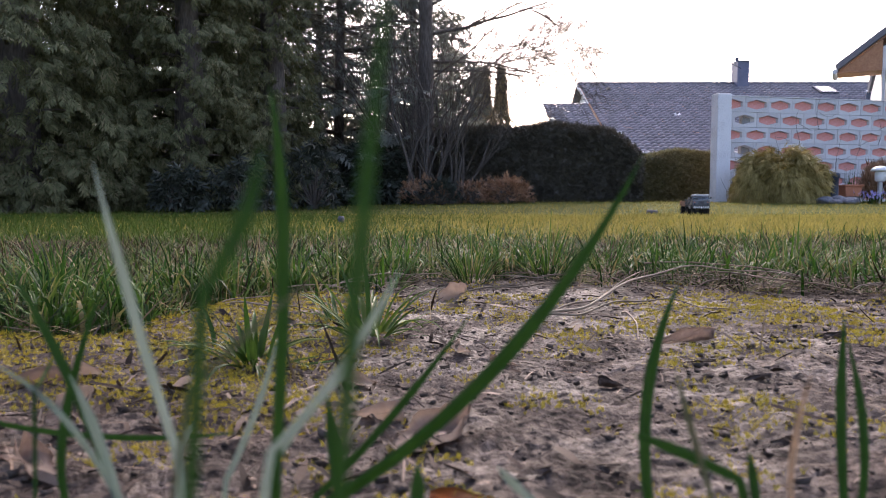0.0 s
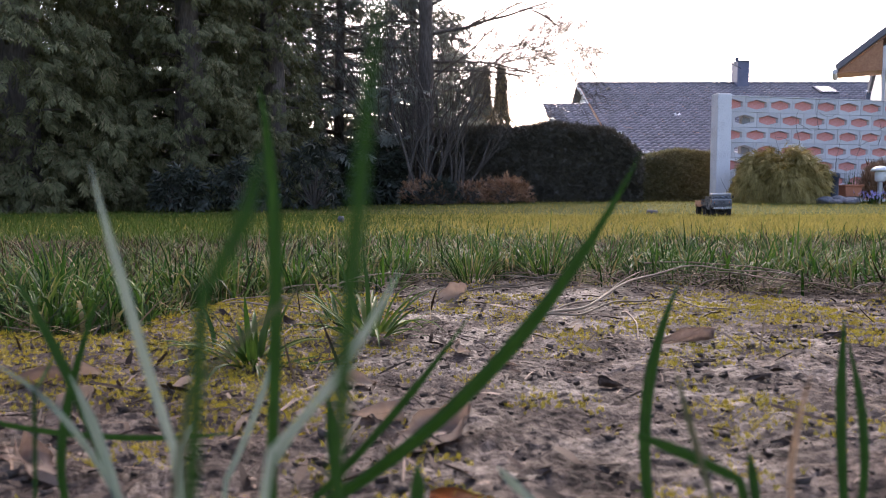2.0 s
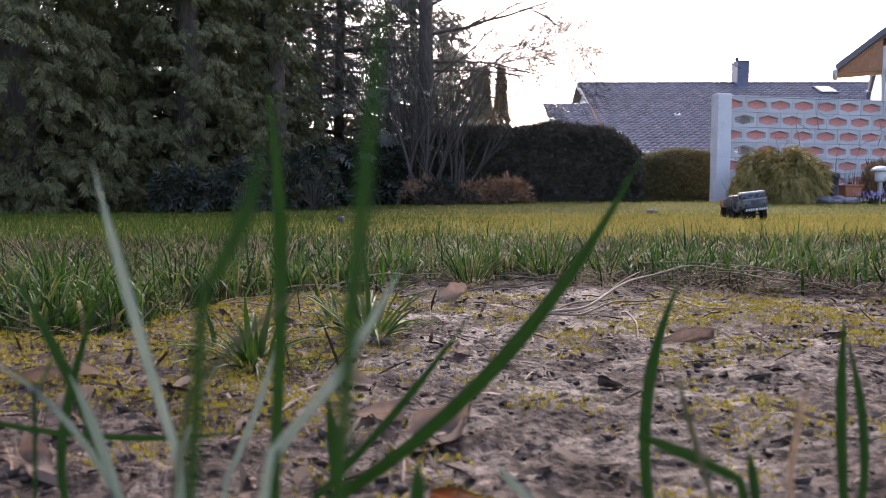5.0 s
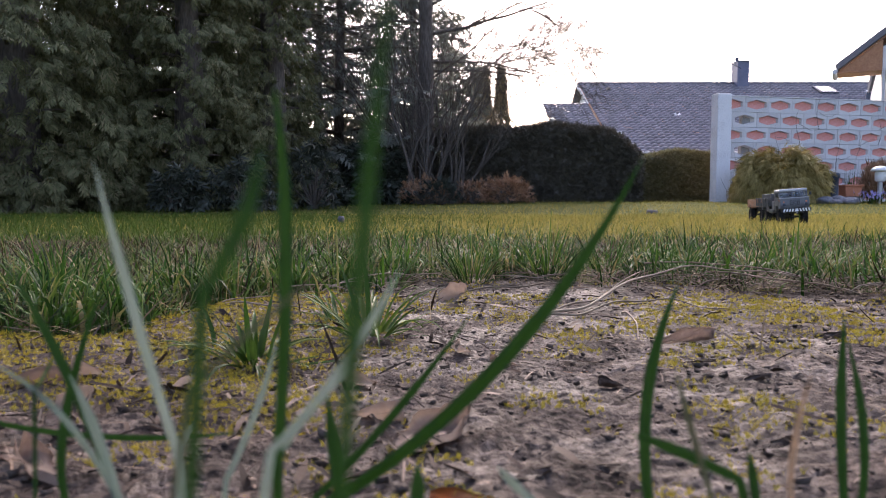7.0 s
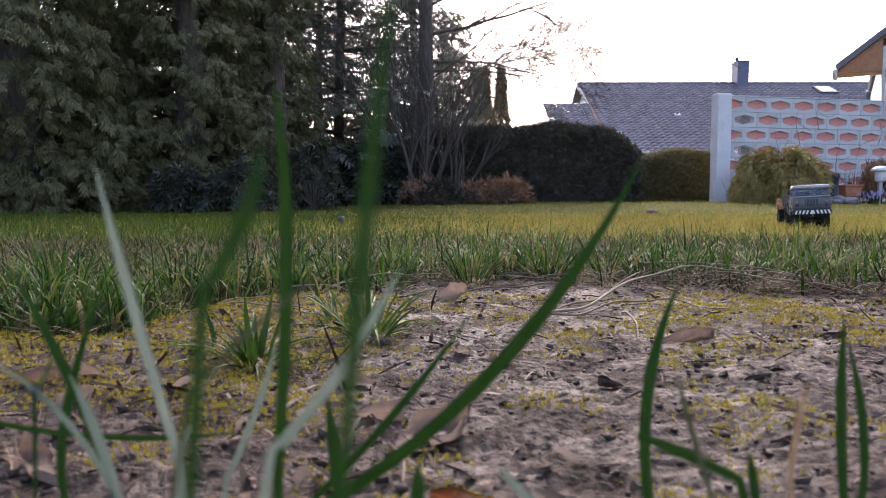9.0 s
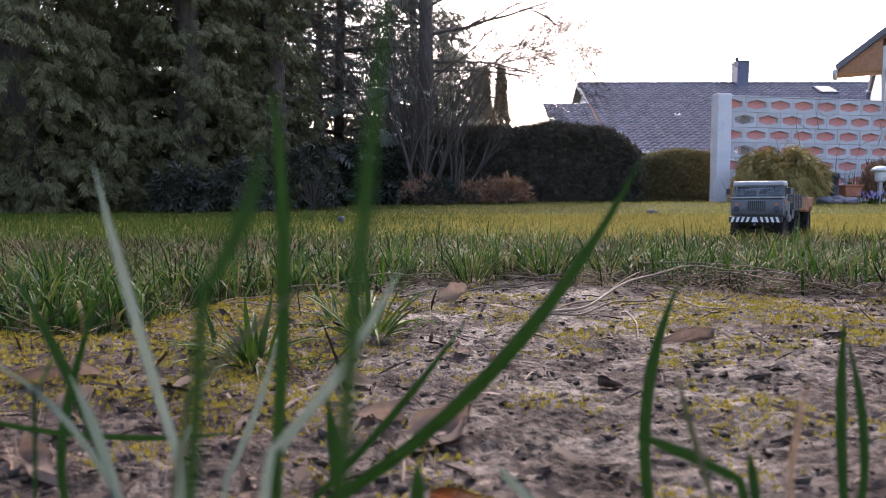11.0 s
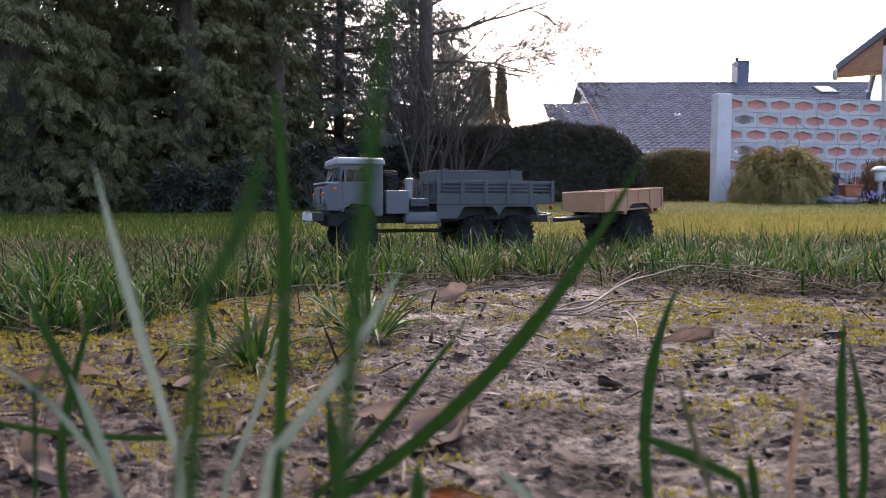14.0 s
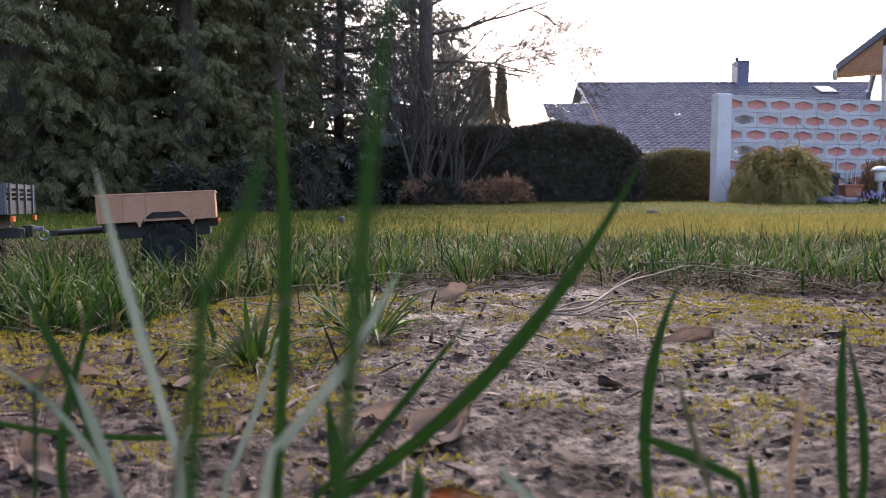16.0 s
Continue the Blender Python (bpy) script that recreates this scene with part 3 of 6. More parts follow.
    part("flue", rod((14.72, yr - 0.1, zr + 1.1), (14.72, yr - 0.1, zr + 1.32), 0.09), M["cast"], ch)
    an = rod((14.72, yr - 0.6, zr + 0.7), (14.2, yr - 0.6, zr + 0.98), 0.018)
    part("antenna", an, M["cast"], ch)
    # roof window and vent lying in the slope
    def on_roof(x, y):
        return Matrix.Translation((x, y, ze + slope * (y - ye) + 0.09)) @ Matrix.Rotation(th, 4, "X")
    w = part("roof_window", box(-0.42, 0.42, -0.5, 0.5, 0, 0.09, 0.01), M["cast"], house)
    w.matrix_local = on_roof(18.6, 34.8)
    # opaque white pane: the sky's reflection is painted as its colour
    part("pane", box(-0.32, 0.32, -0.4, 0.4, 0.092, 0.1), M["white_plastic"], w, "roof window pane with the sky reflection put into its pale colour")
    v = part("vent_pipe", rod((0, 0, 0), (0, 0, 0.42), 0.09, 0.08), M["cast"], house, "dark vent pipe")
    v.location = (20.0, 33.6, ze + slope * (33.6 - ye))
    part("vent_hood", lathe([(0.02, 0.52), (0.15, 0.47), (0.16, 0.42), (0.1, 0.4)], 14), M["white_plastic"], v)
    for k, (x, y) in enumerate(((10.2, 31.5), (10.38, 31.5), (18.2, 33.2))):
        s = part("snow_guard", prism([(0, 0), (0.15, 0), (0.075, 0.08)], "y", -0.06, 0.06), M["white_plastic"], house)
        s.matrix_local = on_roof(x, y)
    for k, (x, y) in enumerate(((8.1, 35.0), (13.2, 29.8), (15.6, 30.9))):
        s = part("vent_tile", prism([(-0.12, 0), (0.12, 0), (0.0, 0.13)], "y", -0.15, 0.1), M["bark"], house)
        s.matrix_local = on_roof(x, y)


make_far_house()


def make_white_house():
    """The gable end of a white house with a wide timber-lined overhang."""
    house = thing("white_house", "white rendered house with brown timber eaves", "house", at=Matrix.Translation((9.2, 15.0, 0.1)) @ Matrix.Rotation(radians(-29.5), 4, "Z") @ Matrix.Translation((-9.12, -15.0, 0)))
    y = 15.0
    xl, ze, rise = 9.12, 2.83, 0.78
    xm = xl + 4.6
    zt = ze + rise * (xm - xl + 0.6)
    part("wall", prism([(xl, -0.2), (xm * 2 - xl, -0.2), (xm * 2 - xl, ze + 0.45), (xm, zt - 0.15), (xl, ze + 0.45)], "y", y, y + 8), M["render_white"], house, "smooth white rendered wall")
    eave = xl - 0.82
    for sg in (1, -1):
        def fx(v):
            return v if sg == 1 else 2 * xm - v
        for e, ya, yb in ((eave, y - 0.14, y + 0.8), (xl - 0.05, y + 0.803, y + 8.5)):
            z0 = ze + rise * (e - eave)
            part("roof", prism([(fx(e), z0 + 0.02), (fx(xm), ze + 0.02 + rise * (xm - eave)), (fx(xm), ze + 0.17 + rise * (xm - eave)), (fx(e - 0.04), z0 + 0.14)], "y", ya, yb), M["tile"], house, "dark tiled roof")
        part("soffit", prism([(fx(eave + 0.02), ze - 0.01), (fx(xm), ze - 0.01 + rise * (xm - eave - 0.02)), (fx(xm), ze + 0.015 + rise * (xm - eave - 0.02)), (fx(eave + 0.02), ze + 0.015)], "y", y - 0.1, y + 0.79), M["soffit"], house, "orange brown timber soffit")
        part("gutter", rod((fx(eave - 0.05), y - 0.15, ze - 0.01), (fx(eave - 0.05), y + 0.8, ze - 0.01), 0.05), M["zinc"], house)
    part("eave_board", box(eave, xl - 0.003, y - 0.08, y + 0.6, ze - 0.04, ze - 0.02), M["soffit"], house, "flat eaves lining of brown boards")
    part("gable_boarding", prism([(eave + 0.03, ze - 0.018), (xl - 0.004, ze - 0.018), (xl - 0.004, ze - 0.02 + rise * (xl - eave - 0.03)), (eave + 0.03, ze - 0.012)], "y", y - 0.06, y - 0.03), M["soffit"], house, "orange brown boards under the verge")
    part("downpipe", rod((xl + 0.1, y - 0.06, 0), (xl + 0.1, y - 0.06, ze), 0.045), M["zinc"], house)


make_white_house()


# ---- hedges, shrubs and trees ----
def crown(name, parent, places, outward, size, spray, mat, droop=0.3, jitter=0.5, label=""):
    """Foliage of many sprays at the places, each pointing outward and drooping."""
    n = len(places)
    yaw = np.arctan2(outward[:, 1], outward[:, 0]) + rng.normal(0, jitter, n)
    pitch = -np.arcsin(np.clip(outward[:, 2], -1, 1)) + droop + rng.normal(0, jitter * 0.6, n)
    V, F = scatter(spray[0], spray[1], places, yaw, pitch, rng.normal(0, 0.7, n), size)
    return arrays(name, V, F, mat, parent, label)


def shell(n, radius_at, z0, z1, depth=0.35, power=1.0):
    """Places in the outer part of a round body whose radius goes by height, as offsets from its axis, and outward ways."""
    z = z0 + (z1 - z0) * rng.uniform(0, 1, n) ** power
    a = rng.uniform(0, 2 * math.pi, n)
    lump = 1 + 0.12 * np.sin(3 * a + 2.1 * z) + 0.1 * np.sin(5 * a - 3.3 * z)
    r = radius_at(z) * lump * (1 - depth * rng.uniform(0, 1, n) ** 1.5)
    P = np.stack([r * np.cos(a), r * np.sin(a), z], 1)
    O = np.stack([np.cos(a), np.sin(a), np.zeros(n)], 1)
    return P, O


def thuja(x, y, h, r, n, size, label, mat="thuja", skirt=0.25):
    tree = thing("conifer", label, "tree", "garden conifers", pose(x, y, float(ground_z(x, y))))
    V, F = tube_arrays([[(0.06 * math.sin(s * 5), 0.05 * math.cos(s * 4), h * 0.93 * s, 0.035 * h * (1 - s) + 0.02) for s in np.linspace(0, 1, 9)]], 9)
    arrays("trunk", V, F, M["bark"], tree, smooth=True)
    rad = lambda z: r * (np.clip(1 - z / h, 0, 1) ** 0.75) * (0.75 + 0.25 * smoothstep(0, skirt * h, z)) + 0.06
    nb = n // 19
    bz = 0.15 + (h - 0.2) * rng.uniform(0, 1, nb) ** 1.35
    ba = rng.uniform(0, 2 * math.pi, nb)
    br = rad(bz) * (1 + 0.14 * np.sin(3 * ba + 2.1 * bz) + 0.12 * np.sin(5 * ba - 3.3 * bz)) * rng.uniform(0.7, 1.12, nb)
    sag = rng.uniform(0.2, 0.6, nb)
    pick = rng.integers(0, nb, n)
    s = rng.uniform(0.4, 1.0, n) ** 0.7
    rr, aa = br[pick], ba[pick]
    side = rng.normal(0, 0.1, n) * (0.5 + rr) * (1.25 - s)
    P = np.stack([rr * s * np.cos(aa) - side * np.sin(aa), rr * s * np.sin(aa) + side * np.cos(aa), bz[pick] + rr * (0.25 * s - sag[pick] * s * s) + rng.normal(0, 0.03, n)], 1)
    P[:, 2] = np.maximum(P[:, 2], 0.08)
    turn = aa + np.sign(side) * 0.5
    O = np.stack([np.cos(turn), np.sin(turn), np.zeros(n)], 1)
    crown("crown", tree, P, O, size * rng.uniform(0.6, 1.3, n), FAN, M[mat], droop=0.85, jitter=0.6)
    for k in range(36):
        z, a = 0.3 + (h * 0.8) * (k / 36), k * 2.4
        rr = float(rad(np.array([z]))[0]) * 0.85
        limb = [[(rr * s * math.cos(a), rr * s * math.sin(a), z + 0.12 * r * s - 0.35 * s * s * rr * 0.5, 0.03 * (1.05 - s)) for s in np.linspace(0.02, 1, 5)]]
        V, F = tube_arrays(limb, 5)
        arrays("limb", V, F, M["bark"], tree)
    return tree


thuja(-5.2, 8.6, 7.5, 1.9, 18000, 0.18, "dense dark green conifer with drooping flat sprays")
thuja(-3.5, 9.7, 6.6, 1.25, 13000, 0.165, "dense green cypress with hanging sprays at the lawn edge")
thuja(-2.7, 11.1, 7.0, 1.05, 8500, 0.16, "tall dark cypress beside the lawn")
thuja(-7.9, 9.6, 8.0, 1.9, 2600, 0.34, "dense dark green conifer with drooping flat sprays")
thuja(-6.9, 6.4, 6.5, 1.5, 2200, 0.34, "dark green conifer with drooping sprays at the lawn edge")


thuja(-5.0, 11.4, 8.0, 1.7, 3200, 0.42, "dense dark cypress behind the lawn edge trees")
thuja(-6.8, 11.6, 8.5, 1.8, 2600, 0.42, "dense dark cypress behind the lawn edge trees")
thuja(-3.9, 12.4, 8.0, 1.4, 2600, 0.4, "dense dark cypress behind the lawn edge trees")


def spruce(x, y, h, r, tiers, per, label, first=0.6):
    """A spruce with open tiers of sagging boughs."""
    tree = thing("spruce", label, "tree", "spruces behind the lawn", pose(x, y, float(ground_z(x, y))))
    V, F = tube_arrays([[(0.05 * math.sin(s * 7 + x), 0.04 * math.cos(s * 5), h * s, 0.1 * (1 - s) + 0.015) for s in np.linspace(0, 1, 12)]], 9)
    arrays("trunk", V, F, M["bark"], tree, smooth=True)
    boughs, P, O, S = [], [], [], []
    for k in range(tiers):
        f = k / (tiers - 1)
        z = first + (h - first - 0.2) * f
        reach = r * (1 - f) ** 0.8 + 0.15
        for b in range(6):
            a = b * math.pi / 3 + k * 1.1 + rng.normal(0, 0.2)
            rr = reach * rng.uniform(0.65, 1.15)
            sag = rng.uniform(0.05, 0.25)
            path = [(rr * s * math.cos(a), rr * s * math.sin(a), z + rr * (0.12 * s - sag * s * s), 0.03 * (1.05 - s)) for s in np.linspace(0.02, 1, 6)]
            boughs.append(path)
            m = max(4, int(per * rr / r))
            s = rng.uniform(0.15, 1, m)
            side = rng.choice([-1, 1], m) * rng.uniform(0.0, 0.35, m) * rr * 0.5
            px, py = rr * s * math.cos(a) - side * math.sin(a), rr * s * math.sin(a) + side * math.cos(a)
            P.append(np.stack([px, py, z + rr * (0.12 * s - sag * s * s) - rng.uniform(0, 0.12, m)], 1))
            O.append(np.stack([np.full(m, math.cos(a)) - np.sign(side) * 0.6 * math.sin(a), np.full(m, math.sin(a)) + np.sign(side) * 0.6 * math.cos(a), np.full(m, 0.0)], 1))
    for path in boughs:
        V, F = tube_arrays([path], 4)
        arrays("bough", V, F, M["bark"], tree)
    P, O = np.concatenate(P), np.concatenate(O)
    O /= np.linalg.norm(O, axis=1)[:, None]
    crown("crown", tree, P, O, rng.uniform(0.2, 0.48, len(P)), FAN, M["spruce"], droop=0.35, jitter=0.5)
    return tree


spruce(-1.95, 13.6, 10.5, 2.2, 26, 40, "tall dark spruce with sagging boughs and sky gaps")
spruce(-3.6, 13.0, 9.5, 2.2, 22, 20, "dark spruce standing behind the cypresses")
spruce(-0.65, 14.9, 9.0, 1.2, 22, 30, "slender spruce with thin open boughs")
spruce(0.25, 19.0, 5.2, 1.1, 14, 18, "young spruce with dark layered boughs")
spruce(-2.75, 16.0, 10.0, 2.0, 22, 26, "dark spruce with sagging boughs behind the others")
spruce(-5.6, 13.4, 10.0, 2.4, 18, 14, "dark spruce standing behind the cypresses")


def grow(base, way, length, radius, depth, out, spread, up, seed):
    """A bare limb that forks on; adds its paths to out."""
    r = random.Random(seed)
    p, d = Vector(base), Vector(way).normalized()
    n = 6 if depth > 1 else 3
    path = [(*p, radius)]
    pts = []
    for i in range(n):
        d = (d + Vector((r.gauss(0, 0.14), r.gauss(0, 0.14), r.gauss(up, 0.1)))).normalized()
        p = p + d * (length / n)
        path.append((*p, radius * (1 - 0.6 * (i + 1) / n)))
        pts.append((p.copy(), d.copy(), radius * (1 - 0.6 * (i + 1) / n)))
    out.append((depth, path))
    if depth > 0:
        for k in range(r.randint(5, 6)):
            q, dd, rad = pts[min(n - 1, 1 + int(r.random() * (n - 1)))]
            a = r.uniform(0, 6.28)
            side = dd.orthogonal().normalized()
            side.rotate(Matrix.Rotation(a, 3, dd))
            grow(q, dd + side * spread * r.uniform(0.6, 1.3), length * r.uniform(0.45, 0.72), max(0.0044, rad * 0.6), depth - 1, out, spread, up, r.random())


def bare_tree():
    tree = thing("bare_tree", "leafless tree with a dark trunk and fine bare twigs", "tree", at=pose(-0.34, 12.7, 0.06))
    trunk = [(0.04 * math.sin(4 * s), 0.03 * math.cos(5 * s), 7.0 * s, 0.13 * (1 - s) + 0.05) for s in np.linspace(0, 1, 12)]
    V, F = tube_arrays([trunk], 10)
    arrays("trunk", V, F, M["bark"], tree, smooth=True)
    out = []
    starts = [((0.02, 0, 2.55), (1.0, 0.1, 0.12), 2.2, 0.05), ((0, 0, 3.0), (1.0, -0.1, 0.3), 2.3, 0.055), ((0, 0, 3.5), (1, 0.2, 0.35), 2.4, 0.05), ((0, 0, 2.2), (0.8, -0.4, 0.25), 1.6, 0.035),
              ((0, 0, 4.2), (0.9, -0.3, 0.5), 2.2, 0.05), ((0, 0, 4.0), (-1, 0.2, 0.4), 2.0, 0.05), ((0, 0, 5.0), (-0.6, -0.4, 0.7), 2.0, 0.05), ((0, 0, 5.6), (0.5, 0.5, 0.9), 1.9, 0.05), ((0, 0, 6.4), (0.2, -0.3, 1), 1.8, 0.05),
              ((0, 0, 3.2), (-0.8, -0.5, 0.2), 1.3, 0.035), ((0, 0, 1.9), (0.9, 0.3, 0.5), 1.9, 0.035), ((0, 0, 2.4), (1, 0.25, 0.2), 2.3, 0.04)]
    for k, (b, w, ln, rd) in enumerate(starts):
        grow(b, w, ln, rd * 0.62, 4 if w[0] > 0 else 3, out, 0.7, 0.0, k + 0.5)
    for d, p in out:
        if d >= 3:
            V, F = tube_arrays([p], 6)
            arrays("limb", V, F, M["bark"], tree)
    V, F = tube_arrays([p for d, p in out if d < 3], 3)
    arrays("brushwood", V, F, M["brush"], tree)["kind"] = "stuff"


bare_tree()


def bare_shrub(x, y, h, stems, label, spread=0.35, seed=0):
    tree = thing("bare_shrub", label, "shrub", at=pose(x, y, float(ground_z(x, y))))
    out = []
    for k in range(stems):
        a = k * 2.4
        grow((0.12 * math.cos(a), 0.12 * math.sin(a), 0), (spread * math.cos(a), spread * math.sin(a) * 0.6, 1), h * (0.65 + 0.35 * ((k * 7) % 5) / 4), 0.028, 2, out, 0.4, 0.06, 20 + k + seed)
    for d, p in out:
        if d == 2:
            V, F = tube_arrays([p], 6)
            arrays("stem", V, F, M["brush"], tree)
    V, F = tube_arrays([p for d, p in out if d < 2], 3)
    arrays("brushwood", V, F, M["brush"], tree)["kind"] = "stuff"


bare_shrub(-0.35, 11.9, 2.3, 11, "many-stemmed leafless shrub with grey brown stems")
bare_shrub(0.15, 12.0, 1.9, 7, "leafless shrub with upright grey stems", 0.5, 40)
bare_shrub(-0.75, 12.2, 2.2, 6, "leafless shrub with upright brown stems", 0.3, 70)


def hedge(name, x0, x1, y, depth, top, n, size, mat, label, round_right=0.0):
    """A clipped hedge: a leafy skin over a dark twiggy core."""
    ob = thing(name, label, "hedge", at=pose(0, 0, 0))
    zg = float(ground_z((x0 + x1) / 2, y))

    def roof(x):
        t = top - 0.04 * np.sin(x * 2.3) - 0.03 * np.sin(x * 5.1 + 1)
        if round_right:
            t = t - round_right * smoothstep(x1 - 0.75, x1 + 0.1, x) ** 1.3
        return t
    x = rng.uniform(x0, x1, n)
    pick = rng.uniform(0, 1, n)
    z = zg + (roof(x) - zg) * rng.uniform(0, 1, n)
    yy = np.full(n, y)
    out = np.zeros((n, 3))
    f = pick < 0.62
    yy[f] = y + 0.02 * rng.standard_normal(f.sum()) + 0.04 * np.sin(x[f] * 6) * np.sin(z[f] * 7)
    out[f] = (0, -1, 0.25)
    t = (pick >= 0.62) & (pick < 0.9)
    z[t] = roof(x[t]) + 0.015 * rng.standard_normal(t.sum())
    yy[t] = y + rng.uniform(0, depth, t.sum())
    out[t] = (0, -0.3, 0.95)
    e = pick >= 0.9
    side = rng.choice([0, 1], e.sum())
    x[e] = np.where(side == 1, x1, x0)
    z[e] = zg + (roof(x[e]) - zg) * rng.uniform(0, 1, e.sum())
    yy[e] = y + rng.uniform(0, depth, e.sum())
    out[e] = np.stack([side * 2.0 - 1, np.zeros(e.sum()), 0.2 * np.ones(e.sum())], 1)
    out /= np.linalg.norm(out, axis=1)[:, None]
    crown("foliage", ob, np.stack([x, yy, z], 1), out, size * rng.uniform(0.6, 1.3, n), TUFT, M[mat], droop=0.0, jitter=0.8)
    core = bmesh.new()
    k = 24
    pts = [(x0 + 0.05 + (x1 - x0 - 0.1) * i / k) for i in range(k + 1)]
    prism([(pts[0], zg - 0.05)] + [(p, float(roof(p)) - 0.05) for p in pts] + [(pts[-1], zg - 0.05)], "y", y + 0.05, y + depth - 0.05, bm=core)
    part("core", core, M[mat], ob, "dense shaded twigs inside the hedge")


hedge("clipped_hedge", -0.1, 3.5, 12.5, 1.0, 1.43, 11000, 0.1, "hedge", "dark clipped conifer hedge with a rounded end", 0.42)
hedge("clipped_hedge", 3.3, 5.25, 13.4, 0.8, 1.02, 9000, 0.09, "hedge_b", "lower olive green clipped hedge")
hedge("clipped_hedge", -9.0, -0.2, 16.2, 1.0, 1.5, 4000, 0.2, "hedge", "dark clipped hedge behind the trees")
hedge("clipped_hedge", 5.3, 16.0, 14.2, 0.8, 1.0, 3000, 0.16, "hedge_b", "low olive green hedge behind the block wall")


def column_conifer(x, y, h, r):
    tree = thing("columnar_cypress", "slender brown green columnar cypress with a pointed tip", "tree", "columnar cypresses", pose(x, y, 0.1))
    V, F = tube_arrays([[(0, 0, h * 0.9 * s, 0.07 * (1 - s) + 0.01) for s in np.linspace(0, 1, 6)]], 7)
    arrays("trunk", V, F, M["bark"], tree)
    rad = lambda z: r * np.clip((1 - z / h), 0, 1) ** 0.62 * 1.1 * (0.85 + 0.15 * np.sin(z * 3 + x))
    P, O = shell(2600, rad, 0.1, h, 0.3)
    O[:, 2] = 1.6
    O /= np.linalg.norm(O, axis=1)[:, None]
    crown("crown", tree, P, O, rng.uniform(0.12, 0.24, len(P)), TUFT, M["column"], droop=0.0, jitter=0.35)


column_conifer(0.92, 20.0, 3.72, 0.35)
column_conifer(1.2, 20.4, 3.8, 0.32)
column_conifer(1.62, 20.0, 3.72, 0.35)


def mound_shrub(x, y, rx, ry, h, n, size, label, mat="mop", spray=STRING, droop=1.0, name="shrub"):
    """A domed shrub of hanging shoots."""
    ob = thing(name, label, "shrub", at=pose(x, y, float(ground_z(x, y))))
    a = rng.uniform(0, 2 * math.pi, n)
    el = np.arcsin(rng.uniform(0.0, 1, n))
    lump = 1 + 0.1 * np.sin(4 * a + 1) + 0.08 * np.sin(7 * a + 5 * el) + 0.09 * np.sin(13 * a + 4 * el) * np.sin(11 * el + 3 * a) - 0.2 * rng.uniform(0, 1, n) ** 2
    c = np.cos(el) ** 0.75
    P = np.stack([rx * c * np.cos(a) * lump, ry * c * np.sin(a) * lump, 0.05 + h * np.sin(el) * lump], 1)
    O = np.stack([np.cos(a) * np.cos(el), np.sin(a) * np.cos(el), np.sin(el)], 1)
    crown("foliage", ob, P, O, size * rng.uniform(0.6, 1.3, n), spray, M[mat], droop=droop, jitter=0.6)
    st = []
    for k in range(24):
        b = k * 2.4
        e = 0.3 + 0.9 * ((k * 5) % 7) / 6
        st.append([(rx * 0.85 * s * math.cos(b) * math.cos(e), ry * 0.85 * s * math.sin(b) * math.cos(e), h * 0.9 * math.sin(e) * s, 0.02 * (1.1 - s)) for s in np.linspace(0, 1, 5)])
    for path in st:
        V, F = tube_arrays([path], 5)
        arrays("stem", V, F, M["brush"], ob)
    return ob


mound_shrub(5.38, 11.3, 0.7, 0.58, 0.72, 13000, 0.15, "golden green mop cypress with hanging thread-like shoots", droop=1.45)
mound_shrub(-1.75, 9.6, 0.42, 0.35, 0.85, 150, 0.1, "evergreen shrub with drooping blue green leaves", "rhododendron", ROSETTE, 0.2)
mound_shrub(-3.1, 8.25, 0.3, 0.2, 0.45, 200, 0.085, "evergreen shrub with drooping blue green leaves", "rhododendron", ROSETTE, 0.2)
mound_shrub(-2.4, 8.45, 0.4, 0.22, 0.55, 170, 0.085, "evergreen shrub with drooping blue green leaves", "rhododendron", ROSETTE, 0.2)
mound_shrub(-1.2, 12.0, 0.6, 0.5, 0.9, 1600, 0.12, "evergreen shrub with drooping leaves below the trees", "rhododendron", ROSETTE, 0.2)
mound_shrub(1.02, 11.4, 0.36, 0.3, 0.34, 850, 0.1, "faded brown flowering shrub before the hedge", "brown", TUFT, 0.0)
mound_shrub(0.5, 11.6, 0.28, 0.25, 0.3, 350, 0.08, "sparse shrub with dried brown leaves", "brown", TUFT, 0.0)
mound_shrub(-0.3, 11.3, 0.36, 0.3, 0.36, 260, 0.09, "sparse shrub with dried brown leaves", "brown", TUFT, 0.0)
mound_shrub(-0.05, 11.2, 0.28, 0.25, 0.32, 420, 0.1, "small grey green shrub under the bare tree", "rhododendron", TUFT, 0.0)
mound_shrub(7.35, 12.0, 0.24, 0.24, 0.52, 1200, 0.16, "dry brown ornamental grass clump by the wall", "brown", STRING, -0.9)


# ---- small garden things by the wall ----
def garden_lamp(x, y):
    ob = thing("garden_lamp", "white mushroom garden lamp on a grey post", "lamp", at=pose(x, y, float(ground_z(x, y))))
    part("pole", rod((0, 0, 0), (0, 0, 0.36), 0.035, n=14), M["zinc"], ob)
    part("housing", lathe([(0.05, 0.34), (0.075, 0.36), (0.075, 0.48), (0.06, 0.5)], 18), M["white_plastic"], ob, smooth=True)
    part("hood", lathe([(0.13, 0.5), (0.135, 0.52), (0.1, 0.555), (0.05, 0.575), (0.01, 0.58)], 20), M["white_plastic"], ob, smooth=True)


garden_lamp(6.72, 10.9)


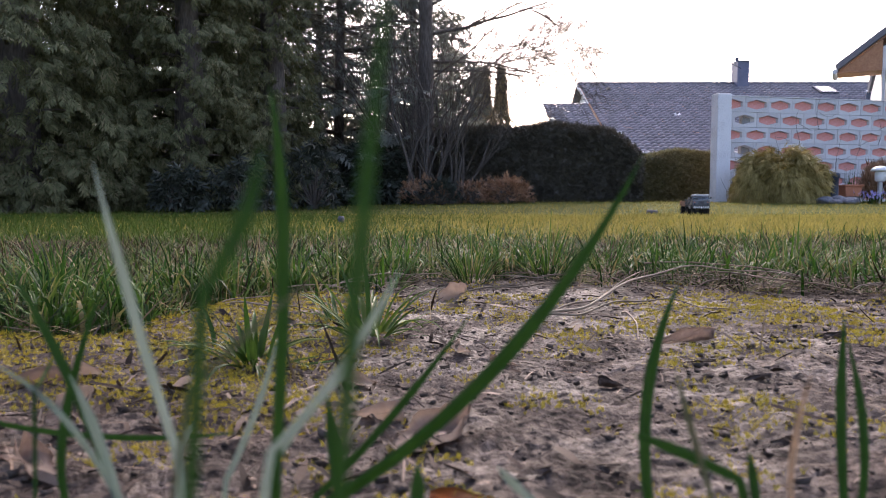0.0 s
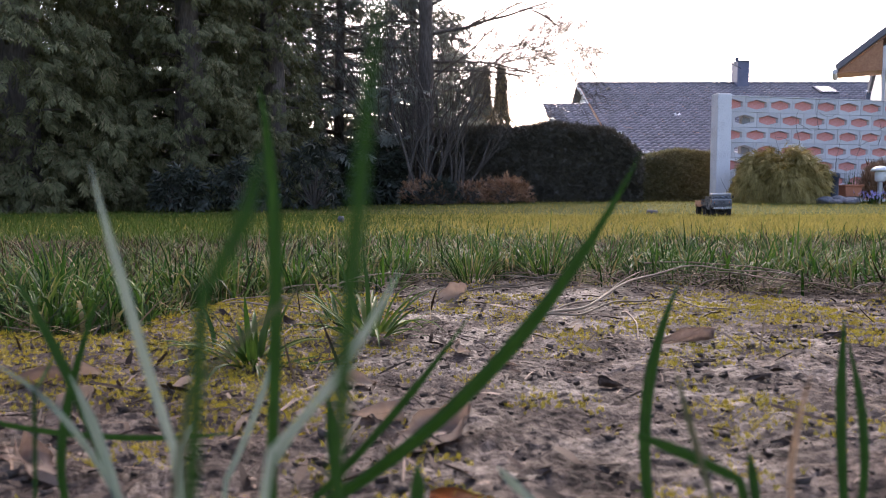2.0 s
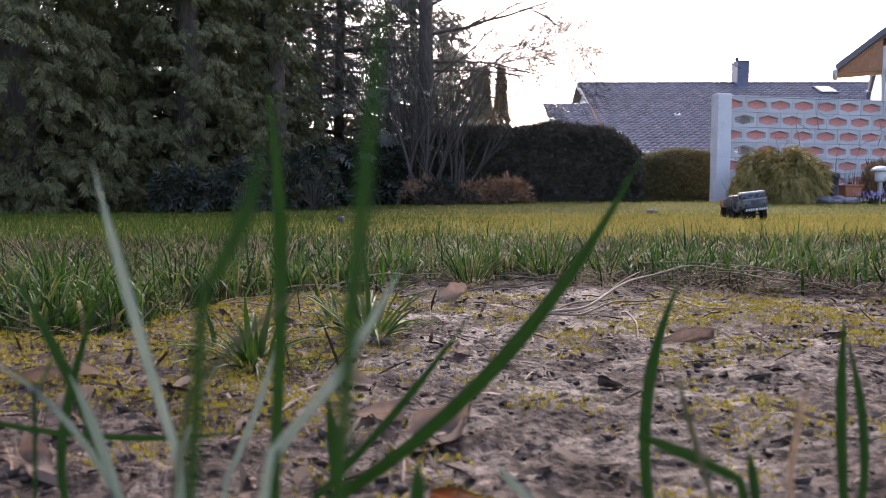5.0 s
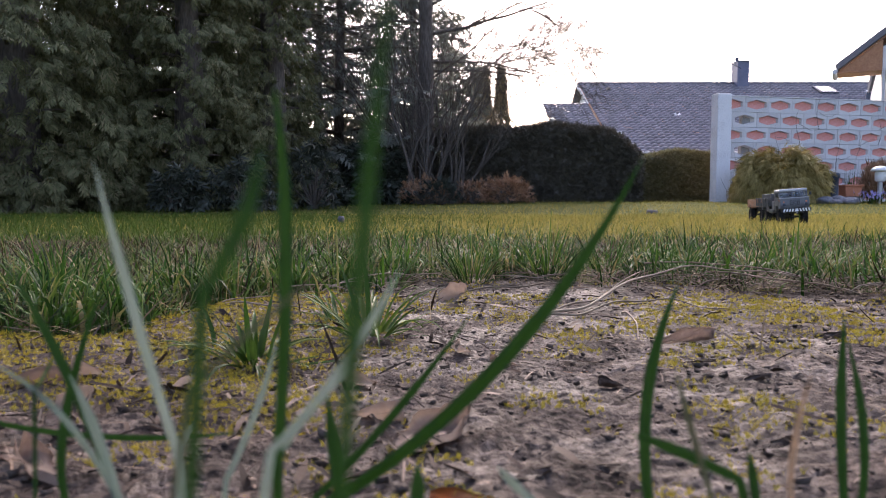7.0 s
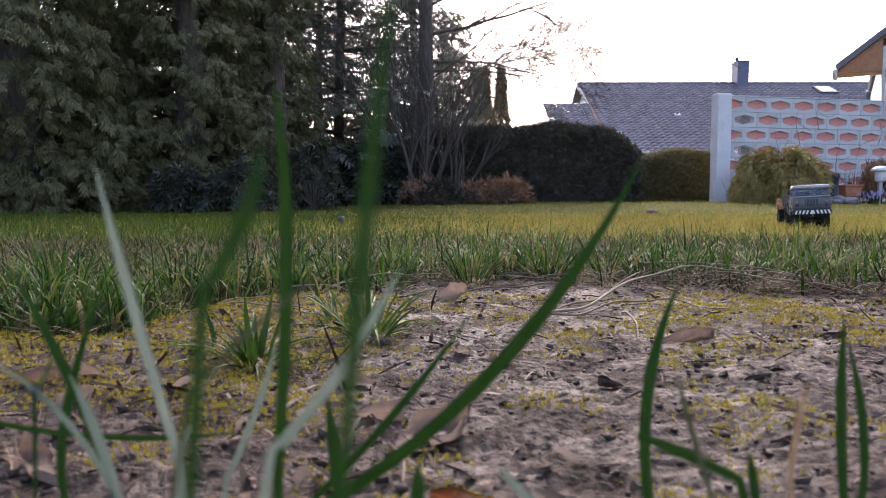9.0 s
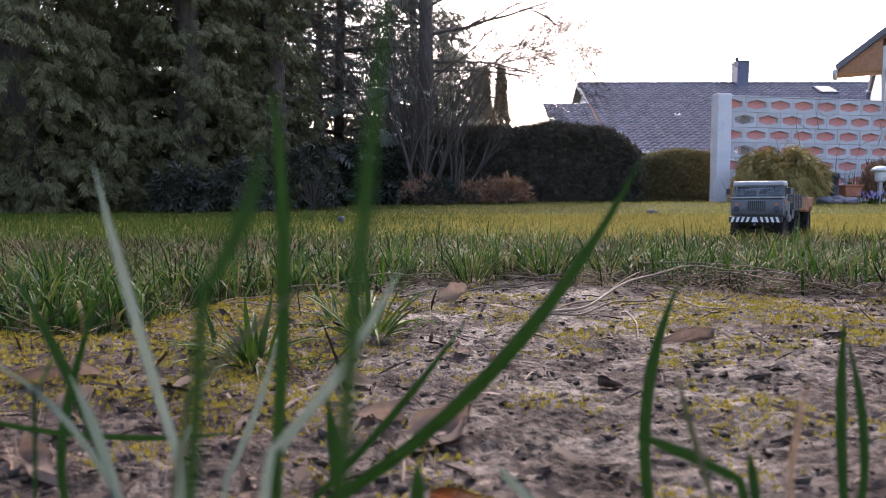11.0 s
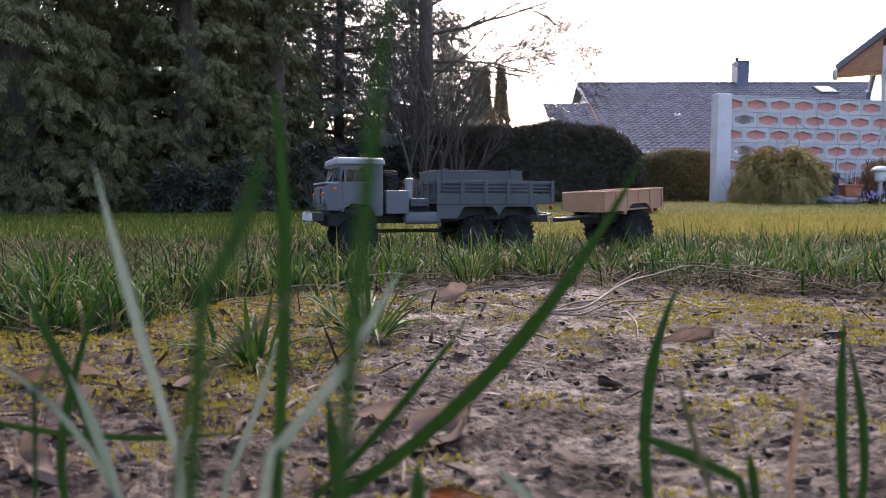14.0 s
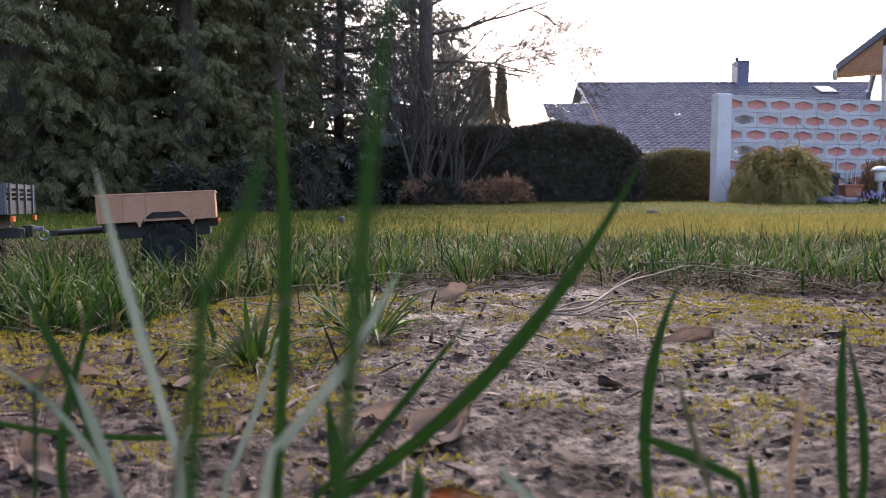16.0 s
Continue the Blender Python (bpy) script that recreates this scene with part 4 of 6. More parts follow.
def planter(x, y):
    ob = thing("planter", "terracotta box planter with green shoots", "planter", at=pose(x, y, float(ground_z(x, y)) + 0.1))
    part("trough", prism([(-0.145, 0.18), (-0.125, 0), (0.125, 0), (0.145, 0.18)], "y", -0.11, 0.11, 0.01), M["terracotta"], ob)
    part("rim", box(-0.157, 0.157, -0.125, 0.125, 0.165, 0.195, 0.008), M["terracotta"], ob)
    part("stand", box(-0.12, 0.12, -0.1, 0.1, -0.1, -0.002, 0.01), M["stone"], ob, "dark stone footing")
    st = [[(0.11 * math.sin(k * 3.1) * (1 + 0.3 * s), 0.06 * math.cos(k * 2.3), 0.2 + 0.3 * s * (0.6 + 0.4 * math.sin(k)), 0.006 * (1.1 - s)) for s in np.linspace(0, 1, 4)] for k in range(16)]
    for path in st:
        V, F = tube_arrays([path], 4)
        arrays("shoot", V, F, M["grass"], ob)


planter(6.72, 11.7)


def dark_pump(x, y):
    ob = thing("garden_post", "dark cast garden post with a small spout", "post", at=pose(x, y, float(ground_z(x, y))))
    part("column", lathe([(0.07, 0), (0.075, 0.05), (0.055, 0.08), (0.055, 0.38), (0.075, 0.4), (0.075, 0.46), (0.03, 0.48)], 14), M["cast"], ob, smooth=True)
    part("spout", rod((0, 0, 0.42), (-0.12, -0.02, 0.45), 0.018), M["cast"], ob)


dark_pump(6.19, 11.2)


def stone_heap(x, y):
    for k, (dx, dy, s) in enumerate(((-0.2, 0, 0.11), (0.0, 0.03, 0.12), (0.2, 0.0, 0.1), (-0.08, -0.1, 0.07), (0.1, -0.1, 0.08))):
        b = bmesh.new()
        bmesh.ops.create_icosphere(b, subdivisions=3, radius=1)
        for v in b.verts:
            q = noise.noise(v.co * 1.6 + Vector((k * 3, 0, 0)))
            v.co = Vector((v.co.x * s * 1.25, v.co.y * s, v.co.z * s * 0.62)) * (1 + 0.3 * q)
            v.co.z = max(v.co.z, -s * 0.4)
        ob = link("garden_stone", b, M["stone"], smooth=True)
        ob.location = (x + dx, y + dy, float(ground_z(x + dx, y + dy)) + s * 0.38)
        tagged(ob, "rounded dark grey garden stone on the lawn edge", "stone", "stones by the wall")


stone_heap(6.0, 10.75)


def crocus(x, y, k):
    ob = thing("crocus", "small lilac spring flowers in green leaves", "flower", "crocuses by the wall", pose(x, y, float(ground_z(x, y)), 0, 0, 70 * k))
    n = 26
    P = np.stack([rng.normal(0, 0.07, n), rng.normal(0, 0.05, n), rng.uniform(0.07, 0.17, n)], 1)
    O = np.tile((0.1, 0.1, 0.98), (n, 1))
    crown("petals", ob, P, O, rng.uniform(0.04, 0.06, n), TUFT, M["lilac"], 0.0, 0.4)["kind"] = "stuff"
    st = [[(p[0] * (0.7 + 0.3 * s), p[1], p[2] * s, 0.003) for s in (0, 0.5, 1)] for p in P]
    V, F = tube_arrays(st, 3)
    arrays("stalk_mass", V, F, M["grass"], ob)["kind"] = "stuff"


for k, (x, y) in enumerate(((6.45, 10.7), (6.6, 10.75), (6.53, 10.85), (6.9, 10.7))):
    crocus(x, y, k)


def flat_cap(x, y, r, h, label):
    """A flat round cover lying in the turf."""
    ob = link("sprinkler_cap", lathe([(r, 0), (r, h * 0.7), (r * 0.85, h), (r * 0.3, h * 1.02)], 18), M["cast"], smooth=True)
    ob.location = (x, y, float(ground_z(x, y)) - 0.002)
    tagged(ob, label, "cover", "flat covers in the lawn")


flat_cap(2.07, 7.0, 0.055, 0.045, "flat dark cover standing in the lawn")
flat_cap(-0.62, 4.3, 0.02, 0.045, "small dark brown clod lying in the lawn")


# ---- the model truck and its trailer ----
def tyre_mesh(r, w):
    """A chunky cross-country tyre round the y axis."""
    b = lathe([(r * 0.55, -w * 0.42), (r * 0.8, -w * 0.5), (r * 0.93, -w * 0.44), (r * 0.955, -w * 0.2), (r * 0.955, w * 0.2), (r * 0.93, w * 0.44), (r * 0.8, w * 0.5), (r * 0.55, w * 0.42)], 32, "y")
    for k in range(22):
        for sg in (-1, 1):
            t = box(-r * 0.055, r * 0.055, -w * 0.26, w * 0.24, r * 0.94, r * 1.0)
            a = 2 * math.pi * (k + (0.5 if sg > 0 else 0)) / 22
            m = Matrix.Rotation(a, 4, "Y") @ Matrix.Translation((0, sg * w * 0.245, 0)) @ Matrix.Rotation(sg * 0.35, 4, "Z")
            bmesh.ops.transform(t, matrix=m, verts=t.verts[:])
            absorb(b, t)
            t = box(-r * 0.05, r * 0.05, -w * 0.03, w * 0.03, r * 0.8, r * 0.97)
            m = Matrix.Rotation(a, 4, "Y") @ Matrix.Translation((0, sg * w * 0.475, 0))
            bmesh.ops.transform(t, matrix=m, verts=t.verts[:])
            absorb(b, t)
    return b


def make_wheel(parent, x, y, z, r=0.04, w=0.031, out=1):
    wh = part("wheel", tyre_mesh(r, w), M["tyre"], parent, "black rubber tyre with a coarse tread")
    part("rim", lathe([(r * 0.6, -w * 0.3), (r * 0.58, out * w * 0.42), (r * 0.5, out * w * 0.4), (r * 0.42, out * w * 0.18), (r * 0.2, out * w * 0.2), (r * 0.16, out * w * 0.42), (r * 0.02, out * w * 0.44)], 24, "y"), M["black"], wh)
    for k in range(6):
        a = math.pi * k / 3
        part("wheel_nut", rod((r * 0.3 * math.cos(a), out * w * 0.16, r * 0.3 * math.sin(a)), (r * 0.3 * math.cos(a), out * w * 0.27, r * 0.3 * math.sin(a)), r * 0.035, n=6), M["silver"], wh)
    wh.location = (x, y, z)
    return wh


def make_truck():
    t = thing("model_truck", "grey six-wheeled model army truck with slatted bed", "model truck")
    # cab
    prof = [(0.492, 0.090), (0.497, 0.112), (0.495, 0.138), (0.489, 0.144), (0.470, 0.148), (0.380, 0.148), (0.380, 0.079), (0.396, 0.079), (0.403, 0.099), (0.412, 0.106), (0.446, 0.106), (0.458, 0.099), (0.464, 0.090)]
    cab = part("cab", prism(prof, "y", -0.075, 0.075, 0.0035), M["grey"], t, "grey painted cab")
    part("cab_roof", box(0.375, 0.4735, -0.0738, 0.0738, 0.178, 0.196, 0.0088, 4), M["lit_grey"], cab, "grey cab roof with sky light put into its pale colour")
    part("roof_gutter", box(0.3735, 0.4755, -0.0752, 0.0752, 0.1815, 0.1838, 0.0009, 1), M["grey"], cab)
    part("nose_edge", box(0.470, 0.4975, -0.0752, 0.0752, 0.1435, 0.1475, 0.0016), M["lit_grey"], cab)
    for s in (1, -1):
        part("front_pillar", prism([(0.4705, 0.1475), (0.4645, 0.1475), (0.4585, 0.1805), (0.4645, 0.1805)], "y", s * 0.0675, s * 0.0735, 0.001), M["grey"], cab)
        part("quarter_panel", box(0.3802, 0.407, min(s * 0.068, s * 0.0738), max(s * 0.068, s * 0.0738), 0.147, 0.1805, 0.001), M["grey"], cab)
        part("window_post", box(0.4555, 0.4585, min(s * 0.069, s * 0.0738), max(s * 0.069, s * 0.0738), 0.147, 0.1805), M["grey"], cab)
        d = part("door", box(0.4085, 0.4620, min(s * 0.0751, s * 0.0763), max(s * 0.0751, s * 0.0763), 0.1075, 0.1465, 0.0005, 1), M["grey"], cab)
        part("door_handle", box(0.411, 0.419, min(s * 0.0764, s * 0.079), max(s * 0.0764, s * 0.079), 0.1355, 0.1385, 0.0006), M["black"], d)
        part("hinge", box(0.4585, 0.4605, min(s * 0.0764, s * 0.0775), max(s * 0.0764, s * 0.0775), 0.114, 0.119), M["grey"], d)
        part("side_window", box(0.408, 0.455, s * 0.0708 - 0.0004, s * 0.0708 + 0.0004, 0.1475, 0.180), M["glass"], cab).visible_shadow = False
        part("mirror_arm", rod((0.468, s * 0.074, 0.150), (0.476, s * 0.086, 0.166), 0.0011, n=6), M["black"], cab)
        part("mirror", box(0.473, 0.477, s * 0.0865 - 0.006, s * 0.0865 + 0.006, 0.156, 0.174, 0.0015), M["black"], cab)
        hl = part("headlight", lathe([(0.0115, 0.494), (0.0115, 0.4995), (0.0095, 0.5005), (0.0085, 0.4985), (0.004, 0.4978)], 20, "x", at=(0, s * 0.057, 0.109)), M["grey"], cab, "round headlight with a silver reflector")
        part("lens", lathe([(0.0084, 0.4986), (0.006, 0.5005), (0.001, 0.5012)], 18, "x", at=(0, s * 0.057, 0.109)), M["cast"], hl, "dark headlight lens")
        part("turn_signal", lathe([(0.0042, 0.495), (0.0042, 0.4985), (0.002, 0.501), (0.0005, 0.5013)], 12, "x", at=(0, s * 0.057, 0.1235)), M["amber"], cab, "small orange turn signal")
        part("side_marker", lathe([(0.0035, s * 0.0745), (0.0035, s * 0.077), (0.0015, s * 0.0785), (0.0004, s * 0.0786)], 12, "y", at=(0.4775, 0, 0.1335)), M["amber"], cab, "orange side marker lamp")
        part("wiper", rod((0.4715, s * 0.036, 0.150), (0.4655, s * 0.014, 0.166), 0.0008, n=5), M["black"], cab)
        part("marker_lamp", lathe([(0.0026, 0.1945), (0.0026, 0.1985), (0.0006, 0.2)], 10, "z", at=(0.462, s * 0.018, 0)), M["silver"], cab)
        st = part("step", box(0.398, 0.458, min(s * 0.060, s * 0.072), max(s * 0.060, s * 0.072), 0.0855, 0.0875), M["black"], cab)
    part("marker_lamp", lathe([(0.0026, 0.1945), (0.0026, 0.1985), (0.0006, 0.2)], 10, "z", at=(0.462, 0, 0)), M["silver"], cab)
    part("screen_pillar", prism([(0.4705, 0.1475), (0.4675, 0.1475), (0.4615, 0.1805), (0.4645, 0.1805)], "y", -0.002, 0.002), M["grey"], cab)
    part("windscreen", prism([(0.4690, 0.1478), (0.4684, 0.1478), (0.4624, 0.1803), (0.4630, 0.1803)], "y", -0.0673, 0.0673), M["glass"], cab).visible_shadow = False
    rear = box(0.3803, 0.385, -0.0678, -0.036, 0.1482, 0.1804)
    box(0.3803, 0.385, 0.036, 0.0678, 0.1482, 0.1804, bm=rear)
    box(0.3803, 0.385, -0.0358, 0.0358, 0.1482, 0.156, bm=rear)
    box(0.3803, 0.385, -0.0358, 0.0358, 0.174, 0.1804, bm=rear)
    part("rear_panel", rear, M["grey"], cab)
    # thin black sheet added on the cab top to darken the interior like shade
    part("interior_shade", box(0.386, 0.4515, -0.067, 0.067, 0.1482, 0.1492), M["black"], cab)
    part("dashboard", box(0.452, 0.468, -0.066, 0.066, 0.1485, 0.153, 0.001), M["black"], cab)
    part("steering_wheel", lathe([(0.010, 0.0), (0.012, 0.001), (0.010, 0.002)], 16, "x", at=(0.448, 0.034, 0.156)), M["black"], cab)
    for y in (0.034, -0.034):
        part("seat_back", box(0.392, 0.400, y - 0.018, y + 0.018, 0.1485, 0.168, 0.003), M["black"], cab)
    dl = lathe([(0.012, 0.1485), (0.015, 0.155), (0.013, 0.163), (0.006, 0.167), (0.0075, 0.172), (0.005, 0.177), (0.001, 0.178)], 14, "z", at=(0.412, 0.034, 0))
    doll = part("doll", dl, M["doll"], cab, "plain blue toy figure behind the window", True)
    # grille
    part("grille_recess", box(0.4955, 0.4978, -0.027, 0.027, 0.1045, 0.1345), M["black"], cab, "dark grille opening")
    for k in range(10):
        y = -0.0255 + 0.051 * k / 9
        part("grille_bar", box(0.4970, 0.4995, y - 0.0013, y + 0.0013, 0.1045, 0.1345, 0.0004, 1), M["grey"], cab)
    part("nose_line", box(0.4955, 0.4982, -0.07, 0.07, 0.0985, 0.1000), M["grey"], cab)
    # bumper
    bp = part("bumper", prism([(0.500, -0.076), (0.515, -0.076), (0.521, -0.071), (0.521, 0.071), (0.515, 0.076), (0.500, 0.076)], "z", 0.0695, 0.0875, 0.0015), M["black"], t, "black bumper with white warning stripes")
    part("centre_mark", prism([(-0.010, 0.0705), (0.010, 0.0705), (0.005, 0.0865), (-0.005, 0.0865)], "x", 0.5212, 0.5218), M["white_paint"], bp)
    for s in (1, -1):
        for k in range(4):
            y = s * (0.0185 + 0.0145 * k)
            part("stripe", prism([(y + s * 0.0075, 0.0705), (y + s * 0.0005, 0.0705), (y - s * 0.005, 0.0865), (y + s * 0.0025, 0.0865)], "x", 0.5212, 0.5218), M["white_paint"], bp)
    part("tow_hook", rod((0.520, 0, 0.066), (0.527, 0, 0.062), 0.003), M["silver"], bp)
    # chassis
    for s in (1, -1):
        part("chassis_rail", box(-0.01, 0.497, s * 0.024 - 0.004, s * 0.024 + 0.004, 0.064, 0.080, 0.001), M["black"], t)
        part("fender", prism([(0.394, 0.088), (0.401, 0.101), (0.412, 0.1075), (0.447, 0.1075), (0.460, 0.100), (0.466, 0.088), (0.463, 0.088), (0.457, 0.098), (0.445, 0.1045), (0.413, 0.1045), (0.404, 0.098), (0.398, 0.088)], "y", s * 0.050, s * 0.0768), M["grey"], t)
        part("storage_box", box(0.327, 0.374, min(s * 0.044, s * 0.0755), max(s * 0.044, s * 0.0755), 0.084, 0.131, 0.0018), M["grey"], t, "grey storage box behind the cab")
        part("fuel_tank", box(0.256, 0.334, min(s * 0.046, s * 0.074), max(s * 0.046, s * 0.074), 0.063, 0.088, 0.009, 4), M["grey"], t, "grey rounded fuel tank")
    for x in (0.430, 0.175, 0.085):
        part("axle", rod((x, -0.05, 0.04), (x, 0.05, 0.04), 0.006), M["black"], t)
        part("differential", lathe([(0.002, -0.012), (0.012, -0.008), (0.012, 0.008), (0.002, 0.012)], 14, "y", at=(x, 0, 0.04)), M["black"], t)
        for s in (1, -1):
            part("leaf_spring", prism([(x - 0.03, 0.062), (x, 0.050), (x + 0.03, 0.062), (x + 0.03, 0.066), (x, 0.055), (x - 0.03, 0.066)], "y", s * 0.033 - 0.004, s * 0.033 + 0.004), M["black"], t)
    part("drive_shaft", rod((0.12, 0, 0.047), (0.42, 0, 0.047), 0.004), M["black"], t)
    part("engine_deck", box(0.27, 0.378, -0.043, 0.043, 0.081, 0.100, 0.002), M["black"], t)
    part("gearbox", box(0.385, 0.488, -0.046, 0.046, 0.058, 0.098, 0.004), M["black"], t)
    # black block added to stand for the darkness between the wheels
    part("dark_filler", box(0.03, 0.262, -0.044, 0.044, 0.068, 0.1033, 0.003), M["black"], t)
    sp = part("spare_wheel", tyre_mesh(0.037, 0.027), M["tyre"], t, "spare wheel standing behind the cab")
    sp.matrix_local = pose(0.352, 0.012, 0.137, 0, 0, 90)
    part("intake", lathe([(0.0085, 0.10), (0.0085, 0.152), (0.0095, 0.153), (0.0095, 0.157), (0.004, 0.159)], 18, "z", at=(0.306, 0.004, 0)), M["lit_grey"], t, "pale upright air filter cylinder")
    part("battery_box", box(0.282, 0.322, 0.03, 0.07, 0.0985, 0.116, 0.002), M["cast"], t)
    # bed
    bed = part("bed_floor", box(0.0, 0.268, -0.074, 0.074, 0.1035, 0.1085), M["green_grey"], t)
    slats = ((0.109, 0.126), (0.1305, 0.1335), (0.138, 0.1412), (0.1458, 0.153))
    for s in (1, -1):
        side = part("side_board", box(0.001, 0.267, s * 0.0755 - 0.0015, s * 0.0755 + 0.0015, 0.1035, 0.126, 0.0006, 1), M["green_grey"], t, "grey green slatted side of the truck bed")
        for z0, z1 in slats[1:]:
            part("slat", box(0.001, 0.267, s * 0.0755 - 0.0013, s * 0.0755 + 0.0013, z0, z1, 0.0005, 1), M["green_grey"], side)
        for k in range(6):
            x = 0.004 + 0.260 * k / 5
            part("stake", box(x - 0.004, x + 0.004, s * 0.0782 - 0.0014, s * 0.0782 + 0.0014, 0.1035, 0.1535, 0.0006, 1), M["green_grey"], side)
        skirt = [(0.267, 0.103), (0.267, 0.074), (0.222, 0.074), (0.214, 0.094), (0.205, 0.100), (0.145, 0.100), (0.137, 0.094), (0.131, 0.084), (0.127, 0.084), (0.121, 0.094), (0.113, 0.100), (0.053, 0.100), (0.045, 0.092), (0.038, 0.076), (0.034, 0.076), (0.042, 0.103)]
        part("skirt", prism(skirt, "y", s * 0.0745 - 0.001, s * 0.0745 + 0.001), M["green_grey"], side, "wheel arch panel under the bed")
        for arch in (0.175, 0.083):
            part("mudguard", prism([(arch + 0.046, 0.080), (arch + 0.039, 0.094), (arch + 0.031, 0.1005), (arch - 0.031, 0.1005), (arch - 0.039, 0.094), (arch - 0.046, 0.080), (arch - 0.044, 0.080), (arch - 0.037, 0.0925), (arch - 0.030, 0.0985), (arch + 0.030, 0.0985), (arch + 0.037, 0.0925), (arch + 0.044, 0.080)], "y", s * 0.046, s * 0.0765), M["green_grey"], side)
    for nm, x in (("headboard", 0.2665), ("tailgate", 0.0015)):
        hb = part(nm, box(x - 0.0014, x + 0.0014, -0.0735, 0.0735, 0.109, 0.126), M["green_grey"], t)
        for z0, z1 in slats[1:]:
            part("slat", box(x - 0.0013, x + 0.0013, -0.0735, 0.0735, z0, z1), M["green_grey"], hb)
        for y in (-0.06, -0.02, 0.02, 0.06):
            xo = x + (0.0027 if x > 0.1 else -0.0027)
            part("stake", box(xo - 0.0012, xo + 0.0012, y - 0.004, y + 0.004, 0.104, 0.1535), M["green_grey"], hb)
    bx = part("cargo_box", box(0.068, 0.2635, -0.060, 0.060, 0.109, 0.1725, 0.0015), M["green_grey"], t, "grey green flat-topped box in the truck bed")
    part("lid_edge", box(0.0665, 0.2645, -0.0612, 0.0612, 0.1728, 0.1745, 0.0006, 1), M["grey"], bx, "pale edge of the box lid")
    for x in (0.091, 0.245):
        part("strap_stake", box(x - 0.006, x + 0.006, 0.0602, 0.0625, 0.115, 0.1775), M["green_grey"], bx)
    for s in (1, -1):
        part("tail_lamp", box(-0.006, -0.001, s * 0.058 - 0.007, s * 0.058 + 0.007, 0.092, 0.101, 0.001), M["amber"], t, "orange red tail lamp")
    part("tow_coupling", box(-0.018, -0.004, -0.012, 0.012, 0.071, 0.085, 0.002), M["black"], t)
    part("coupling_hook", rod((-0.032, 0, 0.080), (-0.016, 0, 0.078), 0.0035), M["silver"], t)
    wheels = []
    for x in (0.430, 0.175, 0.085):
        for s in (1, -1):
            wheels.append((make_wheel(t, x, s * 0.0605, 0.04, out=s), x, s * 0.0605))
    return t, wheels


def make_trailer():
    t = thing("model_trailer", "tan plastic model trailer with black drawbar and wheels", "model trailer")
    x1, x0, hw = -0.103, -0.285, 0.0725
    part("box_floor", box(x0 + 0.002, x1 - 0.002, -hw + 0.003, hw - 0.003, 0.0945, 0.0985), M["tan"], t)
    for s in (1, -1):
        out = [(x1, 0.0945), (x1, 0.1385), (x0, 0.1385), (x0, 0.0945), (-0.254, 0.0945), (-0.250, 0.088), (-0.2465, 0.088), (-0.243, 0.097), (-0.229, 0.109), (-0.186, 0.109), (-0.172, 0.098), (-0.168, 0.088), (-0.1645, 0.088), (-0.161, 0.0945)]
        side = part("side_panel", prism(out, "y", s * hw - 0.0015, s * hw + 0.0015), M["tan"], t, "tan ribbed trailer side with wheel arch")
        part("top_rail", box(x0 - 0.002, x1 + 0.002, s * hw - 0.003, s * hw + 0.003, 0.1387, 0.1418, 0.0008, 1), M["tan"], side)
        for x in (x1 - 0.003, -0.140, -0.175, -0.210, -0.245, x0 + 0.003):
            zl = 0.111 if -0.235 < x < -0.18 else 0.0955
            part("rib", box(x - 0.0018, x + 0.0018, s * (hw + 0.0028) - 0.0012, s * (hw + 0.0028) + 0.0012, zl, 0.1385), M["tan"], side)
        arch = [(-0.251, 0.086), (-0.2455, 0.098), (-0.2305, 0.1115), (-0.1845, 0.1115), (-0.1695, 0.0995), (-0.164, 0.086), (-0.1665, 0.086), (-0.172, 0.098), (-0.186, 0.109), (-0.229, 0.109), (-0.243, 0.097), (-0.2485, 0.086)]
        part("arch_rim", prism(arch, "y", s * 0.045, s * (hw + 0.0045)), M["tan"], side)
        # black block added as shade in the arch, hiding the sunlit floor behind
        part("arch_shade", box(-0.2425, -0.1725, min(s * 0.046, s * 0.0706), max(s * 0.046, s * 0.0706), 0.0987, 0.1125), M["black"], side)
        part("spring", prism([(-0.24, 0.07), (-0.209, 0.052), (-0.178, 0.07), (-0.178, 0.074), (-0.209, 0.057), (-0.24, 0.074)], "y", s * 0.035 - 0.004, s * 0.035 + 0.004), M["black"], t)
        part("frame_rail", box(x0 - 0.004, x1, s * 0.03 - 0.004, s * 0.03 + 0.004, 0.080, 0.0943), M["black"], t)
        part("drawbar_arm", rod((-0.03, s * 0.004, 0.082), (-0.13, s * 0.03, 0.086), 0.0045, n=8), M["black"], t)
    part("front_panel", box(x1 - 0.0015, x1 + 0.0015, -hw + 0.0017, hw - 0.0017, 0.0945, 0.1385), M["tan"], t)
    part("front_rail", box(x1 - 0.003, x1 + 0.003, -hw + 0.0032, hw - 0.0032, 0.1387, 0.1418), M["tan"], t)
    part("rear_panel", box(x0 - 0.0015, x0 + 0.0015, -hw + 0.0017, hw - 0.0017, 0.0945, 0.1385), M["tan"], t)
    part("rear_rail", box(x0 - 0.003, x0 + 0.003, -hw + 0.0032, hw - 0.0032, 0.1387, 0.1418), M["tan"], t)
    # added black block that keeps daylight from showing below the trailer box
    part("dark_filler", box(-0.275, -0.125, -0.04, 0.04, 0.066, 0.0943, 0.002), M["black"], t)
    part("drawbar", box(-0.105, -0.016, -0.006, 0.006, 0.077, 0.087, 0.001), M["black"], t, "black drawbar")
    ring = bmesh.new()
    for k in range(12):
        a, c = k * math.pi / 6, (k + 1) * math.pi / 6
